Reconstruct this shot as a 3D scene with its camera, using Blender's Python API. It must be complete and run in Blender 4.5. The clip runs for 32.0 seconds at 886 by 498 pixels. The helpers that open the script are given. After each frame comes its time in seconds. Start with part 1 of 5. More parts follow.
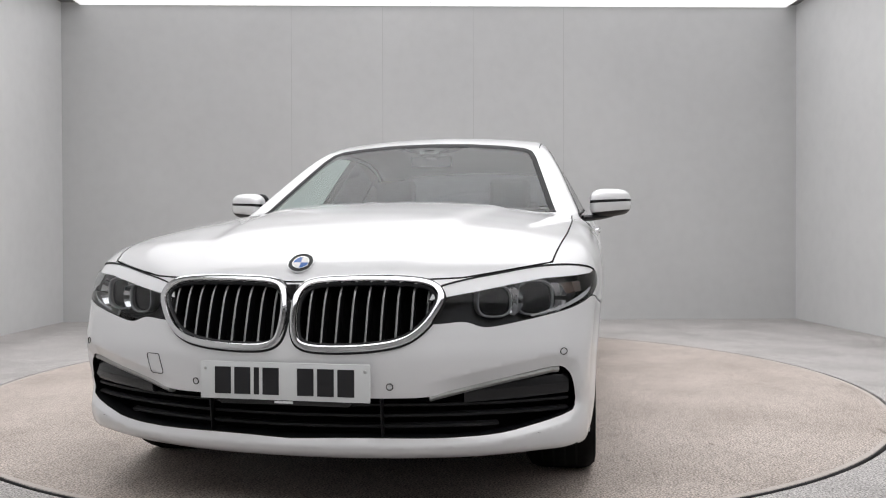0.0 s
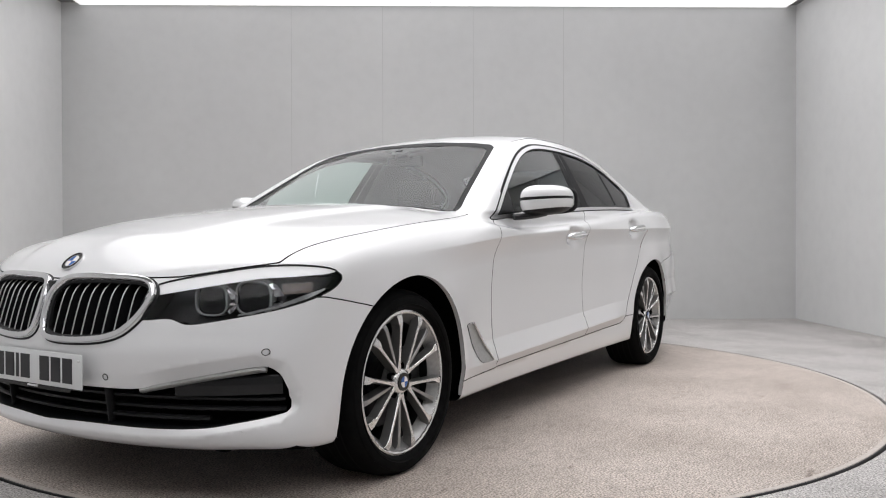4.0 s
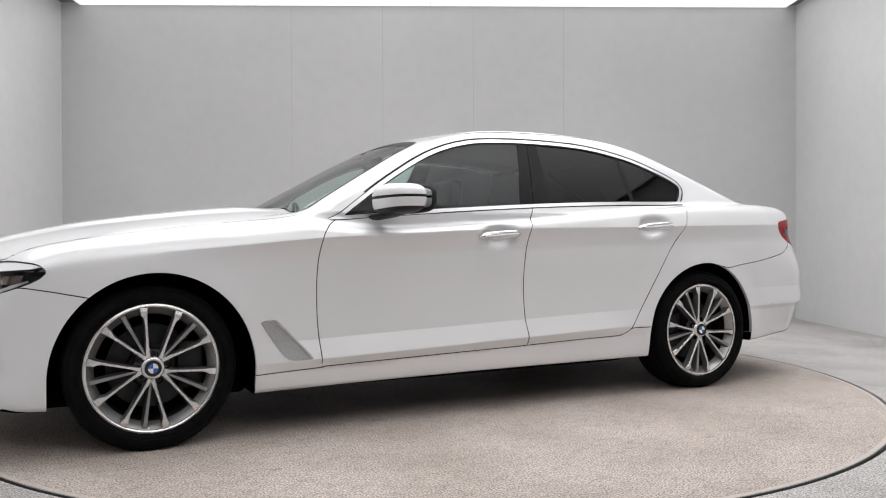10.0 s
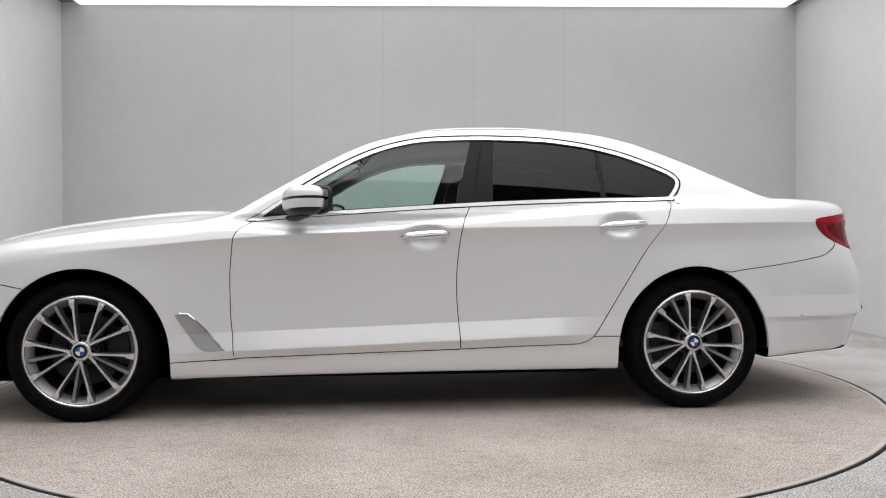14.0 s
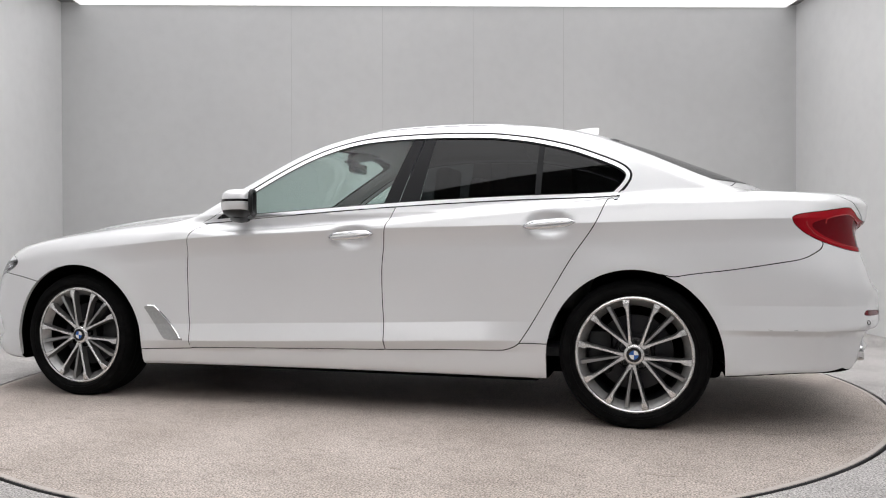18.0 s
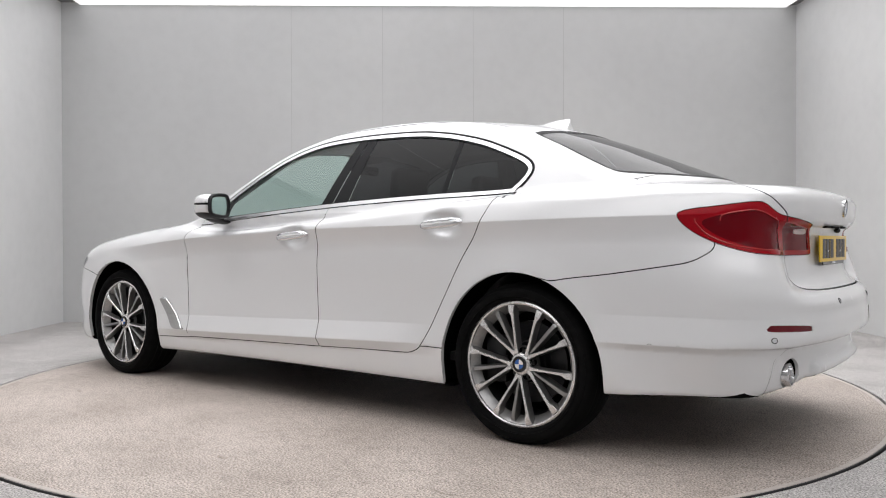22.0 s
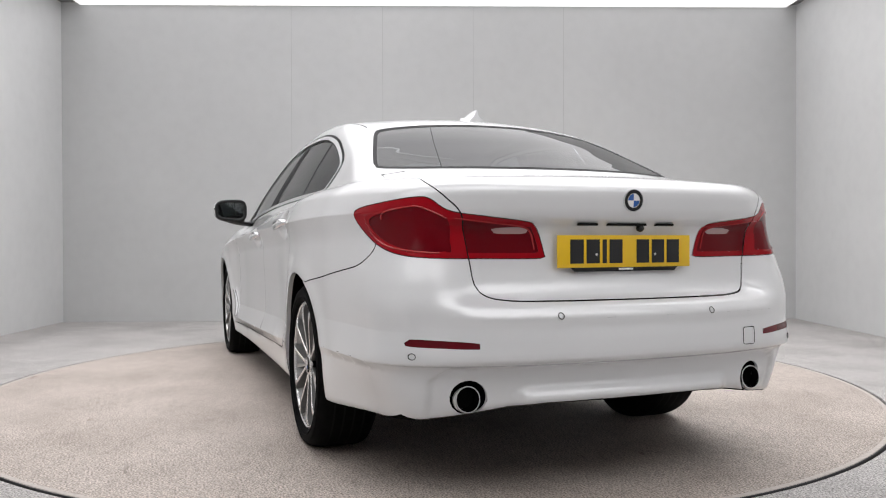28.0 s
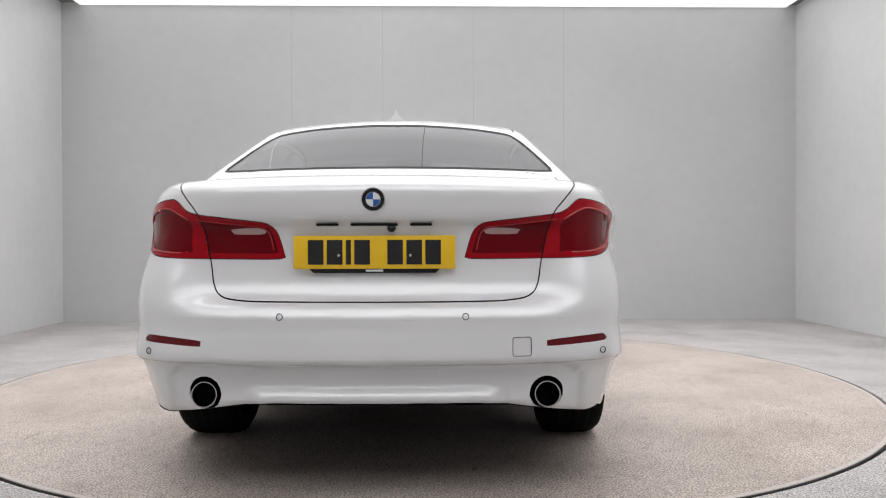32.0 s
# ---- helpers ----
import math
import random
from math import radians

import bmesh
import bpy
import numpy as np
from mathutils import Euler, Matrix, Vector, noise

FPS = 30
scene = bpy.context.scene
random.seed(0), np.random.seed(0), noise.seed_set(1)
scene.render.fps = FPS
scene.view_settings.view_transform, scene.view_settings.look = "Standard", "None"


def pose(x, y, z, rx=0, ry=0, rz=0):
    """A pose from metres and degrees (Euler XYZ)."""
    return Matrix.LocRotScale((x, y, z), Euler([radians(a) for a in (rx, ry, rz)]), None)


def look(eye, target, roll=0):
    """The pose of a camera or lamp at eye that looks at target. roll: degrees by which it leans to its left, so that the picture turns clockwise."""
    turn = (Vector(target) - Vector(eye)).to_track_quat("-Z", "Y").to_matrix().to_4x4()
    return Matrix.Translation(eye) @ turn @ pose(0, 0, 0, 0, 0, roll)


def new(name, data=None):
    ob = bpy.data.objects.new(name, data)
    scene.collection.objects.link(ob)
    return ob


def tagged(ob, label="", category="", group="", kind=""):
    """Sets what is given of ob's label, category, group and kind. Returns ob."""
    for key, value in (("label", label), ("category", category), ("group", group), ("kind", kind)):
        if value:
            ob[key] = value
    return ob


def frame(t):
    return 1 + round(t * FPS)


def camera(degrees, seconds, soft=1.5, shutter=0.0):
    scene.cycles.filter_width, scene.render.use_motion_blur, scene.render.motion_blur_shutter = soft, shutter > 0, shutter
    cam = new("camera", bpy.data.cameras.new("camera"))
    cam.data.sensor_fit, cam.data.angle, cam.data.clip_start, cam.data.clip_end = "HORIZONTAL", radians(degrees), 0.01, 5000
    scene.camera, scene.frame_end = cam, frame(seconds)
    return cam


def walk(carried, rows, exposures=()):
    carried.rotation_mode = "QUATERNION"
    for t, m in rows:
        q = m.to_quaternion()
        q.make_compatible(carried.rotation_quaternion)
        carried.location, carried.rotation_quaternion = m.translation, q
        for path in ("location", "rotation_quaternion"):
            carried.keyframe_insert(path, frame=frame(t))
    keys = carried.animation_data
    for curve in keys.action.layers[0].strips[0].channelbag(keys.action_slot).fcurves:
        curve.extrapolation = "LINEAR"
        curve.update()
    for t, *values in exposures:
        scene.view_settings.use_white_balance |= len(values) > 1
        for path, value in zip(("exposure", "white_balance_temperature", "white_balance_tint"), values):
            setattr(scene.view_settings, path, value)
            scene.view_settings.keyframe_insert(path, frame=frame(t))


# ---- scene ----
# ---------------------------------------------------------------- camera
EYE = Vector((0.0, -4.846, 0.845))
YAW, PITCH, ROLL = radians(-1.252), radians(-0.602), -0.144
AHEAD = Vector((-math.sin(YAW) * math.cos(PITCH), math.cos(YAW) * math.cos(PITCH), math.sin(PITCH)))
cam = camera(58.43, 32.0, soft=1.1)
walk(cam, [(0.0, look(EYE, EYE + AHEAD * 5, ROLL)), (32.0, look(EYE, EYE + AHEAD * 5, ROLL))],
     exposures=[(0.0, -0.05), (6.0, 0.0), (14.0, 0.0), (18.0, 0.04), (25.0, 0.08), (32.0, 0.06)])

# ---------------------------------------------------------------- light
PANEL_GLOW = 0.84
world = bpy.data.worlds.new("world")
scene.world = world
world.use_nodes = True
world.node_tree.nodes["Background"].inputs[0].default_value = (0.5, 0.52, 0.55, 1)
world.node_tree.nodes["Background"].inputs[1].default_value = 0.05

# the ceiling panel throws most of its light downwards
for name, y, deep, watts, spread in (("panel_light", 0.40, 4.9, 98.0, 98), ("panel_light", -4.62, 3.3, 46.0, 140)):
    lamp = bpy.data.lights.new(name, "AREA")
    lamp.shape, lamp.size, lamp.size_y, lamp.energy = "RECTANGLE", 7.4, deep, watts
    lamp.spread = radians(spread)
    lamp.color = (0.99, 0.99, 1.0)
    glow = new(name, lamp)
    glow.location = (0.08, y, 3.30)


# ---------------------------------------------------------------- materials
def mat(name, color, rough=0.5, metal=0.0, coat=0.0, spec=0.5, trans=0.0, ior=1.5, emit=0.0):
    m = bpy.data.materials.new(name)
    m.use_nodes = True
    b = m.node_tree.nodes["Principled BSDF"]
    b.inputs["Base Color"].default_value = (*color, 1)
    b.inputs["Roughness"].default_value = rough
    b.inputs["Metallic"].default_value = metal
    b.inputs["Coat Weight"].default_value = coat
    b.inputs["Coat Roughness"].default_value = 0.03
    b.inputs["Specular IOR Level"].default_value = spec
    b.inputs["Transmission Weight"].default_value = trans
    b.inputs["IOR"].default_value = ior
    if emit:
        b.inputs["Emission Color"].default_value = (*color, 1)
        b.inputs["Emission Strength"].default_value = emit
    return m


def noise_mix(m, dark, light, scale, detail=4, lo=0.35, hi=0.65, bump=0.0, bump_scale=None, second=None, rough=None):
    """Mottle a material's colour between two tones at one scale, then at a second, with fine relief."""
    nt = m.node_tree
    b = nt.nodes["Principled BSDF"]
    co = nt.nodes.new("ShaderNodeTexCoord")
    n = nt.nodes.new("ShaderNodeTexNoise")
    n.inputs["Scale"].default_value, n.inputs["Detail"].default_value = scale, detail
    nt.links.new(co.outputs["Object"], n.inputs["Vector"])
    r = nt.nodes.new("ShaderNodeMapRange")
    r.inputs["From Min"].default_value, r.inputs["From Max"].default_value = lo, hi
    nt.links.new(n.outputs["Fac"], r.inputs["Value"])
    mix = nt.nodes.new("ShaderNodeMix")
    mix.data_type = "RGBA"
    mix.inputs["A"].default_value, mix.inputs["B"].default_value = (*dark, 1), (*light, 1)
    nt.links.new(r.outputs["Result"], mix.inputs["Factor"])
    out = mix.outputs["Result"]
    if second:
        scale2, dark2, lo2, hi2 = second
        n2 = nt.nodes.new("ShaderNodeTexNoise")
        n2.inputs["Scale"].default_value, n2.inputs["Detail"].default_value = scale2, 5
        nt.links.new(co.outputs["Object"], n2.inputs["Vector"])
        r2 = nt.nodes.new("ShaderNodeMapRange")
        r2.inputs["From Min"].default_value, r2.inputs["From Max"].default_value = lo2, hi2
        nt.links.new(n2.outputs["Fac"], r2.inputs["Value"])
        m2 = nt.nodes.new("ShaderNodeMix")
        m2.data_type, m2.blend_type = "RGBA", "MULTIPLY"
        m2.inputs["B"].default_value = (*dark2, 1)
        nt.links.new(r2.outputs["Result"], m2.inputs["Factor"])
        nt.links.new(out, m2.inputs["A"])
        out = m2.outputs["Result"]
    nt.links.new(out, b.inputs["Base Color"])
    if bump:
        nb = nt.nodes.new("ShaderNodeTexNoise")
        nb.inputs["Scale"].default_value, nb.inputs["Detail"].default_value = bump_scale or scale, 3
        nt.links.new(co.outputs["Object"], nb.inputs["Vector"])
        bp = nt.nodes.new("ShaderNodeBump")
        bp.inputs["Strength"].default_value, bp.inputs["Distance"].default_value = bump, 0.004
        nt.links.new(nb.outputs["Fac"], bp.inputs["Height"])
        nt.links.new(bp.outputs["Normal"], b.inputs["Normal"])
    return m


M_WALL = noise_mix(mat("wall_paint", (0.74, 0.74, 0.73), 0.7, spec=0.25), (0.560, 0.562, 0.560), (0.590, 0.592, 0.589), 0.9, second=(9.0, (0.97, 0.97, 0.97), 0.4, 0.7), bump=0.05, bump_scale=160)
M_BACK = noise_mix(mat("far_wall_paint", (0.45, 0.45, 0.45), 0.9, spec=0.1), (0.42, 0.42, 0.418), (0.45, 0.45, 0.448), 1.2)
# the north wall's paint in a lighter tone: stronger light put into the colour
M_SIDE_LIT = noise_mix(mat("side_wall_paint_lit", (0.6, 0.6, 0.6), 0.75, spec=0.2), (0.680, 0.682, 0.680), (0.710, 0.712, 0.709), 0.9, second=(9.0, (0.97, 0.97, 0.97), 0.4, 0.7), bump=0.05, bump_scale=160)
M_CEIL = noise_mix(mat("ceiling_paint", (0.22, 0.22, 0.22), 0.9, spec=0.1), (0.20, 0.20, 0.20), (0.24, 0.24, 0.24), 2.0)
M_PANEL = mat("light_panel", (0.98, 0.98, 1.0), 0.6, emit=PANEL_GLOW)
M_FLOOR = noise_mix(mat("resin_floor", (0.4, 0.38, 0.36), 0.62), (0.190, 0.179, 0.173), (0.66, 0.634, 0.618), 135, 8, 0.37, 0.63, bump=0.06, bump_scale=260, second=(2.4, (0.74, 0.73, 0.72), 0.40, 0.75))
M_TABLE = noise_mix(mat("turntable_floor", (0.42, 0.38, 0.34), 0.62), (0.209, 0.176, 0.155), (0.70, 0.615, 0.556), 135, 8, 0.37, 0.63, bump=0.06, bump_scale=260, second=(1.9, (0.72, 0.70, 0.68), 0.40, 0.75))


def scuffs(m, scale, stretch, lo, hi, tone):
    """Streaky dark marks of their own shape over a floor's colour."""
    nt = m.node_tree
    b = nt.nodes["Principled BSDF"]
    old = b.inputs["Base Color"].links[0].from_socket
    co, mp, n = nt.nodes.new("ShaderNodeTexCoord"), nt.nodes.new("ShaderNodeMapping"), nt.nodes.new("ShaderNodeTexNoise")
    mp.inputs["Scale"].default_value = stretch
    mp.inputs["Rotation"].default_value = (0, 0, 0.7)
    n.inputs["Scale"].default_value, n.inputs["Detail"].default_value, n.inputs["Roughness"].default_value = scale, 6, 0.62
    nt.links.new(co.outputs["Object"], mp.inputs["Vector"])
    nt.links.new(mp.outputs[0], n.inputs["Vector"])
    r = nt.nodes.new("ShaderNodeMapRange")
    r.inputs["From Min"].default_value, r.inputs["From Max"].default_value = lo, hi
    nt.links.new(n.outputs["Fac"], r.inputs["Value"])
    x = nt.nodes.new("ShaderNodeMix")
    x.data_type, x.blend_type = "RGBA", "MULTIPLY"
    x.inputs["B"].default_value = (*tone, 1)
    nt.links.new(r.outputs["Result"], x.inputs["Factor"])
    nt.links.new(old, x.inputs["A"])
    nt.links.new(x.outputs["Result"], b.inputs["Base Color"])


scuffs(M_TABLE, 3.2, (1.0, 3.2, 1.0), 0.655, 0.70, (0.62, 0.59, 0.56))
scuffs(M_TABLE, 110.0, (1.0, 1.0, 1.0), 0.60, 0.66, (0.40, 0.37, 0.35))
scuffs(M_TABLE, 16.0, (1.0, 1.4, 1.0), 0.48, 0.72, (0.74, 0.73, 0.72))
scuffs(M_FLOOR, 2.6, (1.0, 2.5, 1.0), 0.65, 0.70, (0.70, 0.69, 0.68))
scuffs(M_FLOOR, 110.0, (1.0, 1.0, 1.0), 0.60, 0.66, (0.42, 0.40, 0.39))
scuffs(M_FLOOR, 16.0, (1.0, 1.4, 1.0), 0.48, 0.72, (0.76, 0.75, 0.745))
M_RUBBER = mat("black_rubber", (0.012, 0.012, 0.013), 0.45)
M_PAINT = mat("white_paint", (0.75, 0.75, 0.757), 0.40, metal=0.18, coat=1.0)
M_PAINT.node_tree.nodes["Principled BSDF"].inputs["Coat Roughness"].default_value = 0.07
M_CHROME = mat("chrome", (0.72, 0.72, 0.73), 0.10, metal=1.0)
M_TRIM_CHROME = mat("trim_chrome", (0.80, 0.80, 0.81), 0.30, metal=1.0)
M_SATIN = mat("satin_chrome", (0.72, 0.72, 0.72), 0.28, metal=1.0)
M_BLACK = mat("gloss_black", (0.008, 0.008, 0.009), 0.16, spec=0.4)
M_PILLAR = mat("satin_black", (0.008, 0.008, 0.009), 0.5, spec=0.12)
M_PLASTIC = mat("black_plastic", (0.008, 0.008, 0.009), 0.5, spec=0.3)
M_SEAM = mat("seam_dark", (0.01, 0.01, 0.01), 0.8, spec=0.1)
# near black: the deep shade of underside and recesses is put into the colour
M_DARK = mat("recess_shade_black", (0.003, 0.003, 0.003), 0.9, spec=0.02)
M_TYRE = noise_mix(mat("tyre_rubber", (0.006, 0.006, 0.006), 0.75, spec=0.06), (0.0035, 0.0035, 0.0037), (0.006, 0.006, 0.006), 30)
M_RIM_DARK = mat("rim_grey", (0.16, 0.158, 0.155), 0.4, metal=0.6, coat=0.2)
M_RIM_LIP = noise_mix(mat("rim_lip", (0.4, 0.4, 0.4), 0.36, metal=0.75), (0.34, 0.335, 0.33), (0.40, 0.395, 0.39), 60)
M_RIM = mat("rim_silver", (0.74, 0.73, 0.72), 0.26, metal=0.8, coat=0.3)
# steel and grey darkened to hold the shade behind the spokes
M_DISC = mat("brake_steel_shaded", (0.035, 0.035, 0.037), 0.35, metal=1.0)
M_CALIPER = mat("brake_grey_shaded", (0.014, 0.014, 0.015), 0.5, metal=0.3)


def glass(name, tint, rough=0.0, ior=1.5):
    """Thin pane: gloss by Fresnel over tinted see-through."""
    m = bpy.data.materials.new(name)
    m.use_nodes = True
    nt = m.node_tree
    nt.nodes.clear()
    out = nt.nodes.new("ShaderNodeOutputMaterial")
    mix = nt.nodes.new("ShaderNodeMixShader")
    # gloss grows from straight on to grazing, alike on both sides of the pane
    f0 = ((ior - 1) / (ior + 1)) ** 2
    lw = nt.nodes.new("ShaderNodeLayerWeight")
    lw.inputs["Blend"].default_value = 0.5
    pw, fr = nt.nodes.new("ShaderNodeMath"), nt.nodes.new("ShaderNodeMath")
    pw.operation, fr.operation = "POWER", "MULTIPLY_ADD"
    pw.inputs[1].default_value = 4.5
    fr.inputs[1].default_value, fr.inputs[2].default_value = 1 - f0, f0
    nt.links.new(lw.outputs["Facing"], pw.inputs[0])
    nt.links.new(pw.outputs[0], fr.inputs[0])
    tr = nt.nodes.new("ShaderNodeBsdfTransparent")
    tr.inputs["Color"].default_value = (*tint, 1)
    gl = nt.nodes.new("ShaderNodeBsdfGlossy")
    gl.inputs["Roughness"].default_value = rough
    nt.links.new(fr.outputs[0], mix.inputs[0])
    nt.links.new(tr.outputs[0], mix.inputs[1])
    nt.links.new(gl.outputs[0], mix.inputs[2])
    nt.links.new(mix.outputs[0], out.inputs["Surface"])
    return m


M_GLASS = glass("green_glass", (0.72, 0.86, 0.82))
M_SCREEN = glass("screen_glass", (0.86, 0.965, 0.93), ior=1.48)
M_PRIVACY = glass("privacy_glass", (0.035, 0.036, 0.039), ior=1.34)
M_REAR = glass("rear_glass", (0.12, 0.123, 0.14), ior=1.62)
M_LENS = glass("clear_lens", (0.88, 0.89, 0.90), ior=1.36)
M_LAMP_RED = mat("red_lens", (0.31, 0.004, 0.010), 0.12, coat=0.0, spec=0.15)
M_LAMP_DEEP = mat("deep_red_lens", (0.13, 0.002, 0.006), 0.12, coat=0.0, spec=0.15)
M_REFLEX = mat("reflector_red", (0.12, 0.003, 0.008), 0.25, coat=0.15, spec=0.2)
M_YELLOW = mat("plate_yellow", (0.80, 0.50, 0.01), 0.35, coat=0.3)
M_WHITE = mat("plate_white", (0.66, 0.67, 0.67), 0.35, coat=0.3)
M_INK = mat("plate_ink", (0.008, 0.008, 0.01), 0.4)
M_BLUE = mat("badge_blue", (0.02, 0.10, 0.36), 0.2, coat=0.8)
M_BADGEW = mat("badge_white", (0.75, 0.75, 0.75), 0.2, coat=0.8)
M_TRIM = noise_mix(mat("cabin_trim", (0.02, 0.02, 0.022), 0.7), (0.016, 0.016, 0.018), (0.026, 0.026, 0.028), 40)
M_LINER = mat("headlining", (0.56, 0.56, 0.55), 0.9)
M_LEATHER = noise_mix(mat("black_leather", (0.02, 0.02, 0.022), 0.5), (0.018, 0.018, 0.02), (0.03, 0.03, 0.032), 60, bump=0.2, bump_scale=300)
M_BROW = mat("bright_strip", (0.84, 0.84, 0.85), 0.3, metal=0.0, coat=0.5)
M_HOUSING = mat("lamp_housing", (0.016, 0.016, 0.018), 0.35, coat=0.1)
M_REVERSE = mat("reversing_lens", (0.42, 0.26, 0.25), 0.2, coat=1.0)
M_SATIN_GREY = noise_mix(mat("satin_trim", (0.4, 0.4, 0.4), 0.42, metal=0.6), (0.38, 0.38, 0.375), (0.43, 0.43, 0.425), 90)
M_LED = mat("light_guide_red", (0.36, 0.012, 0.016), 0.25, coat=0.3)
M_JOINT = mat("joint_filler", (0.42, 0.42, 0.415), 0.8)
M_BAND = noise_mix(mat("edge_band", (0.4, 0.39, 0.37), 0.5), (0.42, 0.375, 0.345), (0.52, 0.47, 0.435), 60)
M_AMBER = mat("amber_reflector", (0.06, 0.028, 0.014), 0.2, coat=0.6)


# ---------------------------------------------------------------- mesh helpers
def obj(name, verts, faces, material, parent=None, smooth=False, label="", normals=None):
    me = bpy.data.meshes.new(name)
    me.from_pydata([tuple(v) for v in verts], [], [tuple(f) for f in faces])
    me.materials.append(material)
    if smooth or normals is not None:
        me.polygons.foreach_set("use_smooth", [True] * len(me.polygons))
    if normals is not None:
        me.normals_split_custom_set_from_vertices([tuple(n) for n in normals])
    ob = new(name, me)
    if parent is not None:
        ob.parent = parent
    if label:
        tagged(ob, label)
    return ob


def part(name, bm, material, parent, label="", smooth=True, sharp=35):
    """One bmesh becomes one mesh object under a thing or a part."""
    bmesh.ops.recalc_face_normals(bm, faces=bm.faces[:])
    for f in bm.faces:
        f.smooth = smooth
    if smooth:
        for e in bm.edges:
            if len(e.link_faces) == 2 and e.calc_face_angle(0) > radians(sharp):
                e.smooth = False
    me = bpy.data.meshes.new(name)
    bm.to_mesh(me)
    bm.free()
    me.materials.append(material)
    ob = new(name, me)
    if parent is not None:
        ob.parent = parent
    if label:
        tagged(ob, label)
    return ob


def box_bm(x0, x1, y0, y1, z0, z1, bevel=0.0, seg=2):
    bm = bmesh.new()
    bmesh.ops.create_cube(bm, size=1)
    for v in bm.verts:
        v.co = Vector(((x0 + x1) / 2 + v.co.x * (x1 - x0), (y0 + y1) / 2 + v.co.y * (y1 - y0), (z0 + z1) / 2 + v.co.z * (z1 - z0)))
    if bevel:
        bmesh.ops.bevel(bm, geom=bm.edges[:], offset=bevel, segments=seg, profile=0.5, affect="EDGES")
    return bm


def lathe_bm(profile, seg=64, axis="y", closed=False):
    """Turn (radius, height) pairs round an axis."""
    bm = bmesh.new()
    rings = []
    for r, h in profile:
        ring = []
        for i in range(seg):
            a = 2 * math.pi * i / seg
            c, s = r * math.cos(a), r * math.sin(a)
            ring.append(bm.verts.new({"y": (c, h, s), "z": (c, s, h), "x": (h, c, s)}[axis]))
        rings.append(ring)
    n = len(rings)
    for k in range(n if closed else n - 1):
        a, b = rings[k], rings[(k + 1) % n]
        for i in range(seg):
            bm.faces.new((a[i], a[(i + 1) % seg], b[(i + 1) % seg], b[i]))
    return bm


def tube_bm(points, width, height, closed=True, out=None, seg=8, power=2.0):
    """A rounded bar swept along points; out(p) gives the way its height stands."""
    bm = bmesh.new()
    pts = [Vector(p) for p in points]
    n = len(pts)
    rings = []
    for i, p in enumerate(pts):
        a = pts[(i - 1) % n] if closed or i else p
        b = pts[(i + 1) % n] if closed or i < n - 1 else p
        t = (b - a).normalized()
        up = Vector(out[i]) if out is not None else Vector((0, 0, 1))
        side = t.cross(up).normalized()
        up = side.cross(t).normalized()
        ring = []
        for k in range(seg):
            u = 2 * math.pi * (k + 0.5) / seg
            c, s = math.cos(u), math.sin(u)
            c = math.copysign(abs(c) ** (2 / power), c)
            s = math.copysign(abs(s) ** (2 / power), s)
            ring.append(bm.verts.new(p + side * c * width / 2 + up * s * height / 2))
        rings.append(ring)
    for i in range(n if closed else n - 1):
        a, b = rings[i], rings[(i + 1) % n]
        for k in range(seg):
            bm.faces.new((a[k], a[(k + 1) % seg], b[(k + 1) % seg], b[k]))
    if not closed:
        bm.faces.new(rings[0])
        bm.faces.new(rings[-1])
    return bm


def smooth_loop(pts, n=60, closed=True):
    """Catmull-Rom through corner points."""
    p = np.array(pts, float)
    m = len(p)
    out = []
    spans = m if closed else m - 1
    per = max(2, n // spans)
    for i in range(spans):
        g = (lambda j: p[j % m]) if closed else (lambda j: p[min(max(j, 0), m - 1)])
        a, b, c, d = g(i - 1), g(i), g(i + 1), g(i + 2)
        for k in range(per):
            u = k / per
            out.append(b + 0.5 * u * (c - a + u * (2 * a - 5 * b + 4 * c - d + u * (3 * (b - c) + d - a))))
    if not closed:
        out.append(p[-1])
    return np.array(out)


def curve1(points, n=1500):
    """A smooth one-valued curve through (t, v) pairs, as a table for np.interp (monotone cubic)."""
    pts = sorted(points)
    x, y = np.array([p[0] for p in pts], float), np.array([p[1] for p in pts], float)
    h = np.diff(x)
    d = np.diff(y) / h
    m = np.zeros(len(x))
    m[0], m[-1] = d[0], d[-1]
    for i in range(1, len(x) - 1):
        if d[i - 1] * d[i] > 0:
            w1, w2 = 2 * h[i] + h[i - 1], h[i] + 2 * h[i - 1]
            m[i] = (w1 + w2) / (w1 / d[i - 1] + w2 / d[i])
    X = np.linspace(x[0], x[-1], n)
    i = np.clip(np.searchsorted(x, X, side="right") - 1, 0, len(h) - 1)
    u = (X - x[i]) / h[i]
    Y = (1 + 2 * u) * (1 - u) ** 2 * y[i] + u * (1 - u) ** 2 * h[i] * m[i] + u * u * (3 - 2 * u) * y[i + 1] + u * u * (u - 1) * h[i] * m[i + 1]
    return lambda q: np.interp(q, X, Y)


# ---------------------------------------------------------------- the studio
X0, X1, Y0, Y1, TOP = -3.81, 3.965, -7.2, 3.56, 3.33
T = 0.2


def slab(name, x0, x1, y0, y1, z0, z1, material, label, category, bevel=0.0):
    ob = part(name, box_bm(x0, x1, y0, y1, z0, z1, bevel), material, None, smooth=False)
    return tagged(ob, label, category, kind="structure")


